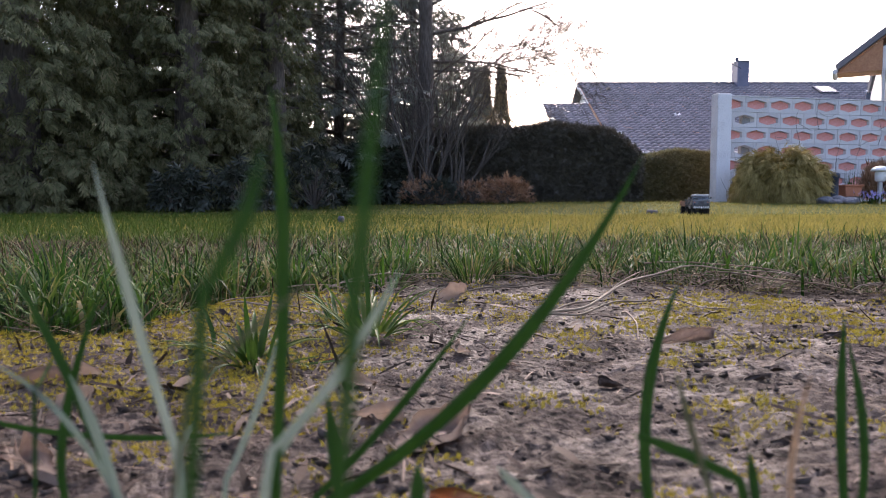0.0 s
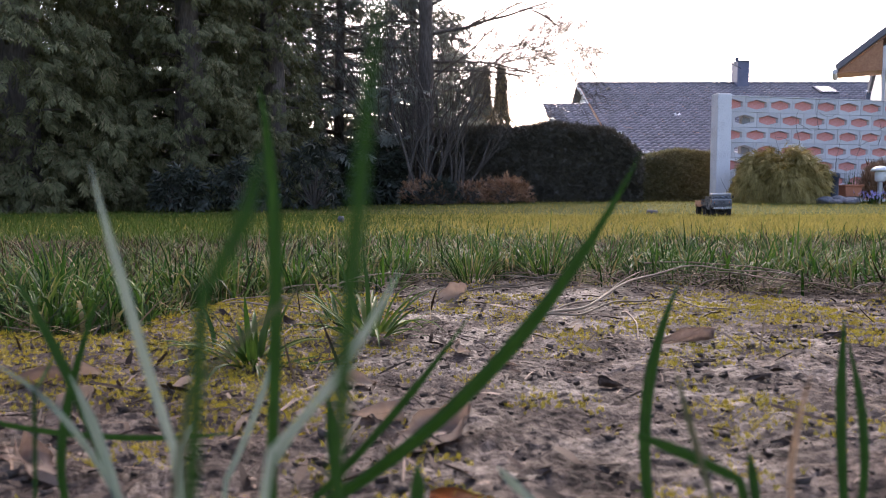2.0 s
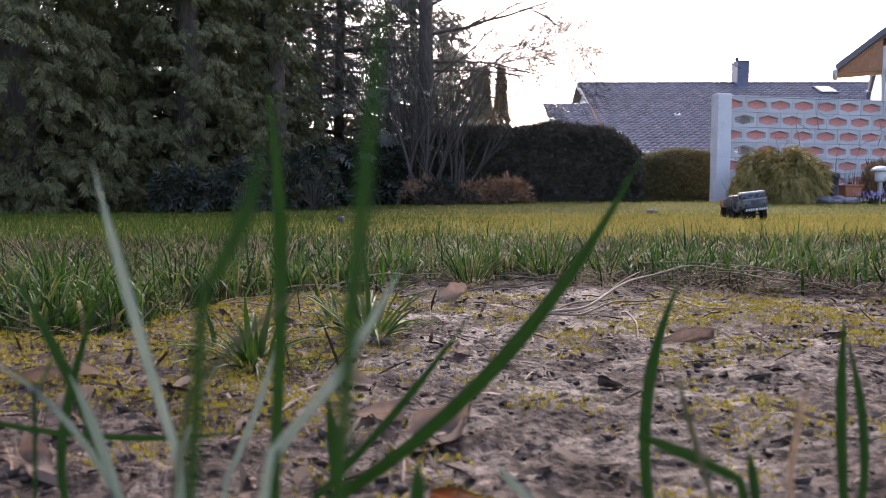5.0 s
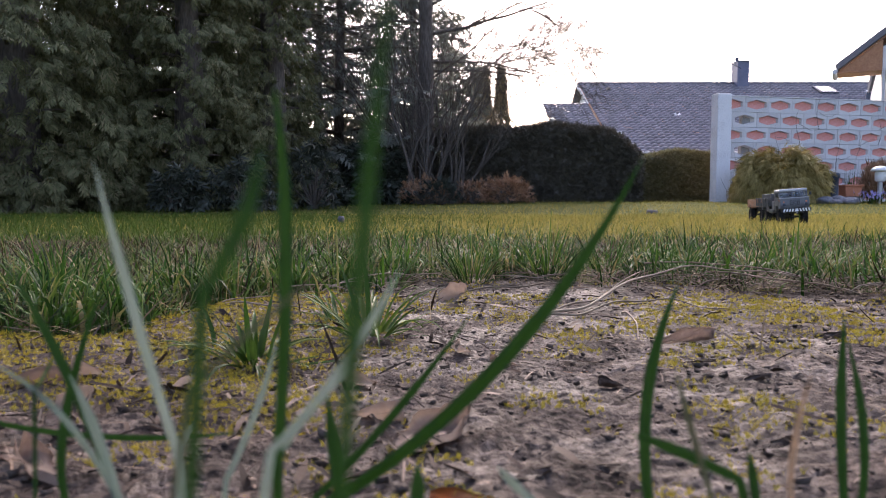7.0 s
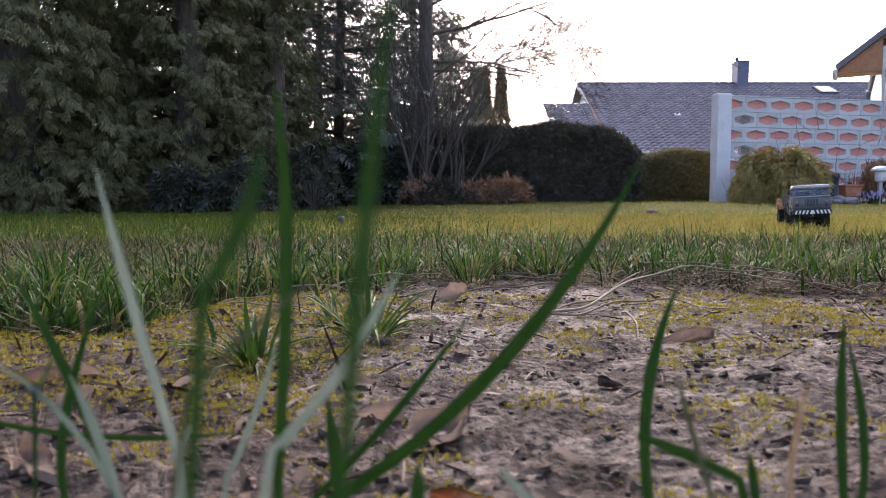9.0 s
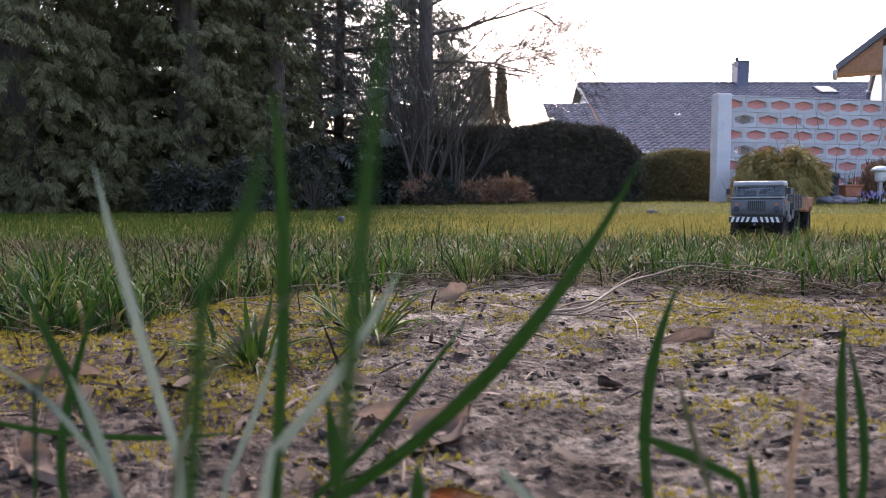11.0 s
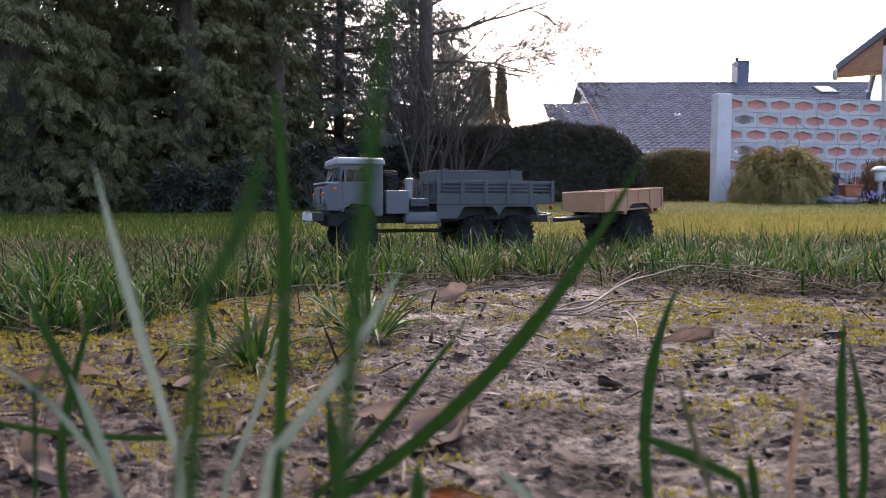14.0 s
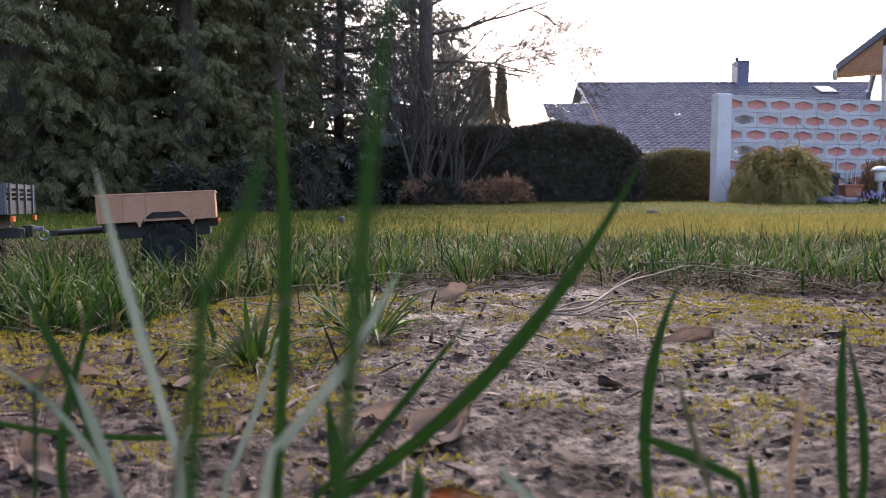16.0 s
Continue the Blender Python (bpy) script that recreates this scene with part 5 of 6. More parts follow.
        rod((-0.006 + 0.008 * math.cos(a), 0, 0.080 + 0.008 * math.sin(a)), (-0.006 + 0.008 * math.cos(c), 0, 0.080 + 0.008 * math.sin(c)), 0.0016, n=6, bm=ring)
    part("towing_ring", ring, M["silver"], t)
    part("axle", rod((-0.209, -0.05, 0.046), (-0.209, 0.05, 0.046), 0.006), M["black"], t)
    for y in (-0.045, 0.045):
        part("tail_lamp", box(x0 - 0.007, x0 - 0.0035, y - 0.006, y + 0.006, 0.085, 0.093, 0.001), M["amber"], t)
    wheels = [(make_wheel(t, -0.209, s * 0.0575, 0.046, 0.046, 0.033, s), -0.209, s * 0.0575) for s in (1, -1)]
    return t, wheels


truck, truck_wheels = make_truck()
trailer, trailer_wheels = make_trailer()

# seconds; bed end on the ground; heading; lean, nose-down; height; trailer heading, trailer nose-down, its height
DRIVE = np.array([
    (0.0, 2.460, 6.956, -101.5, 0.5, 0.0, 0.002, -99.0, 0.0, 0.0),
    (2.0, 2.337, 6.170, -101.0, 1.0, 0.0, 0.003, -99.0, 0.0, 0.0),
    (4.0, 2.185, 5.480, -98.5, 7.0, 0.0, 0.002, -104.0, 0.0, 0.0),
    (6.5, 2.075, 4.620, -98.9, 5.0, 0.0, 0.002, -103.5, 0.0, 0.0),
    (7.5, 1.971, 4.107, -102.1, 3.0, -0.5, 0.001, -102.0, 0.0, 0.0),
    (8.0, 1.923, 3.935, -104.8, 0.5, 0.0, 0.0, -104.5, 0.0, 0.0),
    (8.5, 1.873, 3.771, -107.4, 6.0, -1.0, 0.008, -107.0, 0.0, 0.0),
    (9.0, 1.781, 3.518, -111.5, 2.9, 0.0, 0.003, -108.0, 0.0, 0.0),
    (11.5, 1.098, 2.375, -125.8, 0.0, 0.5, -0.004, -128.0, 0.0, 0.0),
    (12.0, 1.001, 2.195, -134.3, 1.0, -2.6, -0.011, -127.5, 0.0, -0.001),
    (12.5, 0.853, 2.030, -141.6, 1.0, -1.0, 0.002, -132.0, -1.0, -0.003),
    (13.0, 0.652, 1.868, -148.8, 1.0, 1.3, 0.013, -139.5, -2.0, -0.005),
    (13.5, 0.443, 1.756, -155.2, 0.5, 1.8, 0.018, -145.8, 1.2, 0.006),
    (14.0, 0.216, 1.611, -161.1, 0.0, 0.0, 0.014, -151.5, 3.5, -0.002),
    (14.5, -0.015, 1.492, -165.0, 0.0, 0.0, 0.008, -155.2, 2.0, 0.0),
    (15.0, -0.246, 1.366, -167.0, 0.0, 0.0, 0.003, -159.0, 5.8, -0.018),
    (15.5, -0.482, 1.272, -166.5, 0.0, 0.0, 0.0, -161.5, 3.6, -0.010),
    (16.0, -0.706, 1.185, -165.0, 0.0, 0.0, -0.002, -163.5, 2.9, -0.014)])


def drive_at(t):
    """The row of the drive at any time, on a smooth curve through the table."""
    T = DRIVE[:, 0]
    i = int(np.clip(np.searchsorted(T, t, "right") - 1, 0, len(T) - 2))

    def slope(k):
        a, c = max(k - 1, 0), min(k + 1, len(T) - 1)
        return (DRIVE[c, 1:] - DRIVE[a, 1:]) / (T[c] - T[a])
    h = T[i + 1] - T[i]
    s = (t - T[i]) / h
    return ((2 * s ** 3 - 3 * s ** 2 + 1) * DRIVE[i, 1:] + (s ** 3 - 2 * s ** 2 + s) * h * slope(i)
            + (3 * s ** 2 - 2 * s ** 3) * DRIVE[i + 1, 1:] + (s ** 3 - s ** 2) * h * slope(i + 1))


def truck_pose(t):
    x, y, a, lean, nose, z = drive_at(t)[:6]
    return pose(x, y, z, lean, nose, a)


def trailer_pose(t):
    b, nose, z = drive_at(t)[6:]
    hitch = truck_pose(t) @ Vector((-0.03, 0, 0))
    return pose(hitch.x, hitch.y, z, 0, nose, b)


# ---- foreground: tufts, stalks, leaves, crumbs ----
def litter():
    """Crumbs, moss and torn bits lying on the bare soil."""
    tv = np.array([(x, y, z) for x in (-1, 1) for y in (-1, 1) for z in (-1, 1)], float)
    tv *= 0.62 * (1 + 0.35 * np.sin(np.arange(8) * 2.7))[:, None]
    tf = np.array([(0, 1, 3, 2), (4, 6, 7, 5), (0, 4, 5, 1), (2, 3, 7, 6), (0, 2, 6, 4), (1, 5, 7, 3)])
    n = 10000
    x, y = wedge(n, 0.17, 1.1, 0.72, 1.5)
    s = rng.gamma(1.1, 0.001, n).clip(0.0004, 0.0048)
    k = bareness(x, y) > 0.3
    P = np.stack([x, y, soil_z(x, y) + s * 0.08], 1)[k]
    V, F = scatter(tv * np.array([1, 0.8, 0.6]), tf, P, rng.uniform(0, 6.3, k.sum()), rng.normal(0, 0.3, k.sum()), rng.normal(0, 0.3, k.sum()), s[k])
    tagged(arrays("soil_crumbs", V, F, M["clod"]), "dark crumbs and small clods on the bare soil", "soil", kind="stuff")
    # torn chips of leaf and bark
    chip = np.array([(-1.2, -0.2, 0), (-0.3, -0.32, 0.1), (0.9, -0.14, 0.02), (1.2, 0.1, 0.1), (0.1, 0.28, 0.16), (-1.0, 0.17, 0.05)])
    cf = np.array([(0, 1, 4, 5), (1, 2, 3, 4)])
    n = 4500
    x, y = wedge(n, 0.17, 1.15, 0.75, 1.4)
    left = smoothstep(0.15, -0.3, x / y)
    k = (rng.uniform(0, 1, n) < 0.16 + 0.7 * left) & (bareness(x, y) > 0.25)
    s = (rng.gamma(2.0, 0.0016, n) * (1 + 0.25 * left)).clip(0.0008, 0.012)
    P = np.stack([x, y, soil_z(x, y) + 0.003], 1)[k]
    V, F = scatter(chip, cf, P, rng.uniform(0, 6.3, k.sum()), rng.normal(0, 0.3, k.sum()), rng.normal(0, 0.35, k.sum()), s[k])
    tagged(arrays("leaf_litter", V, F, M["litter"]), "torn brown leaf bits and bark chips on soil", "litter", kind="stuff")
    # thin dead needles and stalk bits
    needle = np.array([(-1, -0.05, 0), (0, -0.07, 0.06), (1, -0.03, 0), (1, 0.03, 0.01), (0, 0.05, 0.09), (-1, 0.05, 0.02)])
    n = 12000
    x, y = wedge(n, 0.17, 1.15, 0.75, 1.4)
    left = smoothstep(0.1, -0.25, x / y)
    k = (rng.uniform(0, 1, n) < 0.3 + 0.65 * left) & (bareness(x, y) > 0.1)
    P = np.stack([x, y, soil_z(x, y) + 0.002 + rng.uniform(0, 0.003, n)], 1)[k]
    V, F = scatter(needle, cf, P, rng.uniform(0, 6.3, k.sum()), rng.normal(0, 0.2, k.sum()), rng.normal(0, 0.4, k.sum()), rng.gamma(3, 0.0022, n)[k].clip(0.002, 0.02))
    tagged(arrays("stalk_litter", V, F, M["litter"]), "thin dead needles and stalk bits on soil", "litter", kind="stuff")
    # moss cushions
    n = 98000
    x, y = wedge(n, 0.22, 1.25, 0.78, 1.5)
    u = x / y
    want = 0.55 * fbm(x, y, 22, 5.0) + 1.15 * smoothstep(-0.02, -0.3, u) * smoothstep(0.3, 0.5, y) + 0.75 * np.exp(-((x - 0.34) / 0.14) ** 2 - ((y - 0.7) / 0.14) ** 2) \
        + 0.5 * np.exp(-((x + 0.1) / 0.09) ** 2 - ((y - 0.33) / 0.06) ** 2) + 0.5 * np.exp(-((x - 0.09) / 0.03) ** 2 - ((y - 0.4) / 0.03) ** 2) + 0.6 * np.exp(-((x + 0.14) / 0.09) ** 2 - ((y - 0.76) / 0.09) ** 2)
    k = (want + 0.35 * fbm(x, y, 70, 2.2) + rng.normal(0, 0.1, n) > 0.36) & (bareness(x, y) > 0.05)
    P = np.stack([x, y, soil_z(x, y) + 0.0005 + 0.005 * np.clip(want - 0.42, 0, 0.7)], 1)[k]
    m = k.sum()
    V, F = scatter(TUFT[0], TUFT[1], P, rng.uniform(0, 6.3, m), -0.7 + rng.normal(0, 0.7, m), rng.uniform(0, 6.3, m), rng.uniform(0.0026, 0.005, m))
    tagged(arrays("moss", V, F, M["moss"]), "yellow green moss cushions on the bare soil", "moss", kind="stuff")


M["litter"] = material("leaf_litter", [(0.01, 0.007, 0.005), (0.024, 0.016, 0.011), (0.045, 0.029, 0.02), (0.08, 0.052, 0.036), (0.2, 0.145, 0.11)], 0.65, 30, 250, 0.3, island=True, random_mix=0.75, dist=0.001, spec=0.12)
M["blade"] = material("blade_green", [(0.013, 0.046, 0.006), (0.024, 0.072, 0.01), (0.038, 0.096, 0.016)], 0.45, 40, 300, 0.1, translucent=0.32, random_mix=0.4, dist=0.0005, stretch=(1, 1, 0.1), spec=0.2)
M["tuft_green"] = material("tuft_green", [(0.012, 0.034, 0.005), (0.03, 0.068, 0.011), (0.06, 0.105, 0.018), (0.11, 0.135, 0.03)], 0.5, 40, 300, 0.1, translucent=0.33, random_mix=0.8, dist=0.0005, spec=0.15)
M["pale_blade"] = material("blade_pale", [(0.15, 0.2, 0.14), (0.25, 0.3, 0.24), (0.37, 0.41, 0.36)], 0.4, 40, 300, 0.1, translucent=0.25, random_mix=0.4, dist=0.0005, stretch=(1, 1, 0.1))
M["tan_blade"] = material("blade_tan", [(0.25, 0.17, 0.1), (0.4, 0.3, 0.2)], 0.6, 40, 300, 0.1, translucent=0.2, random_mix=0.4, dist=0.0005)
M["olive_blade"] = material("blade_olive", [(0.06, 0.07, 0.025), (0.12, 0.12, 0.05)], 0.5, 40, 300, 0.1, translucent=0.25, random_mix=0.4, dist=0.0005)
litter()


def tuft(x, y, n, h, spread, label, wide=0.0028, mat="grass", splay=0.5):
    """A small clump of grass: blades fanning from one root."""
    ob = thing("grass_tuft", label, "grass", "grass tufts on the bare soil", pose(x, y, float(soil_z(x, y))))
    a = rng.uniform(0, 6.283, n)
    r0 = spread * 0.25 * np.sqrt(rng.uniform(0, 1, n))
    t = np.linspace(0, 1, 6)
    ln = h * rng.uniform(0.45, 1.1, n)
    lean = np.abs(rng.normal(splay, 0.4, n))
    curl = np.abs(rng.normal(0.7, 0.5, n))
    bend = lean[:, None] + curl[:, None] * t ** 1.5
    hz = np.cumsum(np.cos(bend), 1) / 6 * ln[:, None] - 0.004
    rr = r0[:, None] + np.cumsum(np.sin(bend), 1) / 6 * ln[:, None]
    cx, cy = rr * np.cos(a)[:, None], rr * np.sin(a)[:, None]
    w = wide * rng.uniform(0.6, 1.2, n)[:, None] * np.minimum(1, 1.3 * (1 - t) ** 0.6)
    tx, ty = -np.sin(a)[:, None], np.cos(a)[:, None]
    V = np.stack([np.stack([cx - w * tx / 2, cy - w * ty / 2, hz + w * 0.2], -1), np.stack([cx, cy, hz - w * 0.12], -1), np.stack([cx + w * tx / 2, cy + w * ty / 2, hz + w * 0.2], -1)], 2)
    k = len(t)
    q = np.array([(3 * i + j, 3 * i + j + 1, 3 * i + j + 4, 3 * i + j + 3) for i in range(k - 1) for j in (0, 1)])
    F = q[None] + (np.arange(n) * 3 * k)[:, None, None]
    if n < 50:
        for k in range(n):
            arrays("blade", V[k].reshape(-1, 3), q, M[mat], ob, smooth=True)
    else:
        arrays("blade_mass", V.reshape(-1, 3), F.reshape(-1, 4), M[mat], ob, smooth=True)["kind"] = "stuff"
    return ob


tuft(-0.062, 0.6, 49, 0.08, 0.05, "splayed green grass tuft growing in bare soil", 0.0042, "tuft_green", splay=0.8)
tuft(-0.098, 0.66, 30, 0.06, 0.05, "small green grass tuft growing in bare soil", 0.0034, "tuft_green", splay=0.7)
tuft(-0.135, 0.5, 49, 0.062, 0.05, "low splayed green grass tuft growing in moss", 0.0042, "tuft_green", splay=0.9)
tuft(-0.168, 0.53, 26, 0.05, 0.05, "low splayed green grass tuft growing in moss", 0.0036, "tuft_green", splay=0.9)
tuft(0.04, 1.01, 150, 0.085, 0.12, "dense spiky grey green tuft of fine grass", 0.0018, "grass")
for k, (x, y, n, h) in enumerate(((0.16, 1.08, 60, 0.095), (0.26, 1.12, 50, 0.09), (0.36, 1.16, 55, 0.085), (0.56, 1.14, 60, 0.09), (0.68, 1.1, 40, 0.08), (0.47, 1.06, 40, 0.07), (-0.06, 1.1, 40, 0.075), (-0.16, 1.02, 50, 0.075),
                                  (-0.25, 0.86, 55, 0.07), (-0.33, 0.9, 60, 0.08), (-0.3, 0.7, 50, 0.055), (-0.42, 0.78, 60, 0.075), (-0.36, 0.64, 45, 0.055), (-0.5, 0.9, 60, 0.08), (-0.2, 0.95, 40, 0.07), (-0.55, 0.75, 50, 0.07), (0.62, 0.98, 40, 0.065), (-0.08, 0.95, 26, 0.05))):
    tuft(x, y, n, h * 1.25, 0.12, "long green grass tuft at the edge of the bare soil", 0.003)


def stalk(points, r, label):
    """A dry straw stalk bent through a few places."""
    P = np.array(points, float)
    s = np.linspace(0, len(P) - 1, 7 * (len(P) - 1) + 1)
    C = np.stack([np.interp(s, np.arange(len(P)), P[:, k]) for k in range(3)], 1)
    for _ in range(4):
        C[1:-1] = 0.25 * C[:-2] + 0.5 * C[1:-1] + 0.25 * C[2:]
    C[:, 2] += 0.002 * np.sin(s * 5)
    R = r * (1.0 - 0.55 * np.linspace(0, 1, len(C)))
    o = C[0].copy()
    V, F = tube_arrays([np.concatenate([C - o, R[:, None]], 1)], 6)
    ob = arrays("straw_stalk", V, F, M["stalk"], smooth=True)
    ob.location = o
    return tagged(ob, label, "straw", "dry stalks on the soil")


stalk([(0.089, 0.662, 0.012), (0.149, 0.724, 0.014), (0.26, 0.93, 0.024), (0.36, 1.0, 0.032), (0.45, 0.97, 0.024), (0.528, 0.93, 0.014)], 0.0016, "long pale straw stalk arched over the soil edge")
stalk([(0.115, 0.712, 0.012), (0.175, 0.788, 0.014), (0.26, 0.93, 0.03)], 0.0012, "pale straw stalk lying on bare soil")
stalk([(0.09, 0.669, 0.011), (0.135, 0.683, 0.013), (0.203, 0.764, 0.016), (0.257, 0.762, 0.014), (0.286, 0.712, 0.011)], 0.0012, "curved pale straw stalk lying on bare soil")
stalk([(0.178, 0.697, 0.011), (0.176, 0.64, 0.016), (0.161, 0.576, 0.009)], 0.0011, "short hooked straw stalk on bare soil")
stalk([(0.032, 0.865, 0.012), (0.104, 0.882, 0.018), (0.161, 0.925, 0.014)], 0.0013, "thin straw stalk by the grass edge")
stalk([(0.38, 1.02, 0.02), (0.443, 0.925, 0.022), (0.5, 0.827, 0.012)], 0.0016, "thin straw stalk by the grass edge")
stalk([(0.3, 1.05, 0.03), (0.42, 1.02, 0.034), (0.5, 0.93, 0.016), (0.56, 0.9, 0.012)], 0.0015, "thin straw stalk by the grass edge")
for k in range(26):
    x, y = rng.uniform(-0.4, 0.6), 0.0
    y = float(bare_edge(np.array(x / 0.95))) + rng.uniform(-0.07, 0.06)
    a, ln = rng.uniform(-0.6, 0.6), rng.uniform(0.06, 0.16)
    stalk([(x, y, 0.01), (x + ln * 0.5 * math.cos(a), y + ln * 0.5 * math.sin(a), rng.uniform(0.014, 0.03)), (x + ln * math.cos(a), y + ln * math.sin(a), 0.008)], rng.uniform(0.0007, 0.0013), "thin dry straw stalk at the soil edge")


def dry_leaf(x, y, ln, wd, yaw, tilt, curl, mat, label, lift=0.002, roll=0.0):
    """A curled dead leaf with a midrib and a ragged margin."""
    ln, wd = ln * 0.75, wd * 0.75
    b = bmesh.new()
    nu, nv = 12, 6
    g = []
    ph = x * 37 + y * 51
    for i in range(nu + 1):
        u = i / nu
        w = wd * (math.sin(math.pi * min(1, u * 0.97 + 0.03)) ** 0.7) * (1 + 0.18 * math.sin(17 * u + ph) + 0.1 * math.sin(41 * u + ph))
        row = []
        for j in range(nv + 1):
            v = j / nv * 2 - 1
            z = curl * wd * (v * v) * (0.6 + 0.6 * math.sin(3 * u + ph)) + 0.12 * ln * math.sin(2.4 * u + ph) * curl + 0.02 * ln * math.sin(9 * u + 5 * v + ph)
            row.append(b.verts.new(((u - 0.5) * ln, v * w / 2, z)))
        g.append(row)
    for i in range(nu):
        for j in range(nv):
            b.faces.new([g[i][j], g[i + 1][j], g[i + 1][j + 1], g[i][j + 1]])
    top = b.faces[:]
    bmesh.ops.solidify(b, geom=top, thickness=0.0004)
    ob = link("dry_leaf", b, M[mat], smooth=True)
    lo = min((pose(0, 0, 0, roll, tilt, yaw) @ v.co).z for v in ob.data.vertices)
    ob.matrix_world = pose(x, y, float(soil_z(x, y)) - lo - lift, roll, tilt, yaw)
    return tagged(ob, label, "leaf", "dead leaves on the soil")


for row in ((0.011, 0.83, 0.048, 0.03, 8, -12, 0.5, "leaf", "curled pale brown dead leaf standing in straw", 0.002, 55),
            (0.05, 0.503, 0.044, 0.014, 10, 0, 0.5, "leaf", "narrow pale dead leaf on bare soil", 0.002, 0),
            (0.015, 0.535, 0.03, 0.022, 60, 5, 0.5, "leaf", "small curled pale dead leaf", 0.002, 10),
            (0.005, 0.57, 0.026, 0.018, 20, 5, 0.5, "leaf", "small curled pale dead leaf", 0.002, -10),
            (0.20, 0.578, 0.062, 0.02, -5, 0, 0.6, "leaf", "long curled dead leaf with a dark end", 0.002, 8),
            (-0.05, 0.44, 0.034, 0.018, -15, 0, 0.5, "leaf", "crumpled brown dead leaf on soil", 0.002, 5),
            (-0.005, 0.34, 0.06, 0.04, 40, 0, 0.35, "leaf", "broad pale dead leaf lying flat", 0.002, 5),
            (-0.035, 0.372, 0.05, 0.03, -40, 0, 0.4, "leaf", "broad pale dead leaf lying flat", 0.002, -6),
            (-0.228, 0.455, 0.05, 0.022, 70, 8, 0.6, "leaf", "shredded reddish dead leaf", 0.002, 10),
            (-0.245, 0.43, 0.045, 0.02, 20, -6, 0.6, "leaf", "shredded reddish dead leaf", 0.002, -12),
            (-0.13, 0.65, 0.05, 0.016, -5, 4, 0.9, "dark_leaf", "dark rolled dead leaf on moss", 0.001, 15),
            (-0.097, 0.52, 0.04, 0.008, -4, 0, 0.4, "orange_leaf", "narrow orange brown leaf strip", 0.001, 0),
            (0.042, 0.395, 0.02, 0.006, -20, 0, 0.4, "orange_leaf", "small orange brown leaf scrap", 0.001, 0),
            (0.09, 0.485, 0.034, 0.006, 5, 0, 0.4, "orange_leaf", "narrow orange brown leaf strip", 0.001, 0),
            (0.01, 0.262, 0.04, 0.012, 2, 0, 0.4, "orange_leaf", "orange yellow dead leaf on soil", 0.001, 0),
            (0.035, 0.29, 0.03, 0.013, 5, 0, 0.5, "dark_leaf", "dark curled dead leaf on soil", 0.001, 0),
            (0.016, 0.292, 0.018, 0.009, 5, 0, 0.5, "leaf", "small pale dead leaf on soil", 0.001, 0),
            (0.42, 0.76, 0.06, 0.03, 0, 0, 0.2, "leaf", "flat pale grey dead leaf at the edge", 0.001, 0),
            (0.108, 0.442, 0.026, 0.014, 8, 0, 0.5, "dark_leaf", "dark curled clod of dead leaf", 0.001, 5),
            (0.2, 0.45, 0.035, 0.006, 5, 0, 0.6, "dark_leaf", "dark bark strip on soil", 0.001, 0),
            (-0.19, 0.32, 0.05, 0.022, 30, 0, 0.5, "leaf", "torn brown dead leaf in litter", 0.001, 10),
            (-0.17, 0.29, 0.045, 0.02, -30, 0, 0.6, "leaf", "torn brown dead leaf in litter", 0.001, -10),
            (-0.2, 0.37, 0.04, 0.02, 80, 0, 0.6, "leaf", "torn brown dead leaf in litter", 0.001, 15),
            (0.26, 0.39, 0.03, 0.014, 15, 0, 0.5, "leaf", "pale dead leaf on damp soil", 0.001, 5),
            (0.33, 0.6, 0.04, 0.012, -10, 0, 0.5, "dark_leaf", "dark narrow leaf on damp soil", 0.001, 5),
            (0.16, 0.33, 0.03, 0.012, 35, 0, 0.5, "dark_leaf", "dark narrow leaf on damp soil", 0.001, 5)):
    if "dark_leaf" not in M:
        M["dark_leaf"] = material("dark_leaf", [(0.025, 0.018, 0.015), (0.07, 0.05, 0.04), (0.16, 0.12, 0.1)], 0.55, 40, 250, 0.4, dist=0.002)
    dry_leaf(*row)

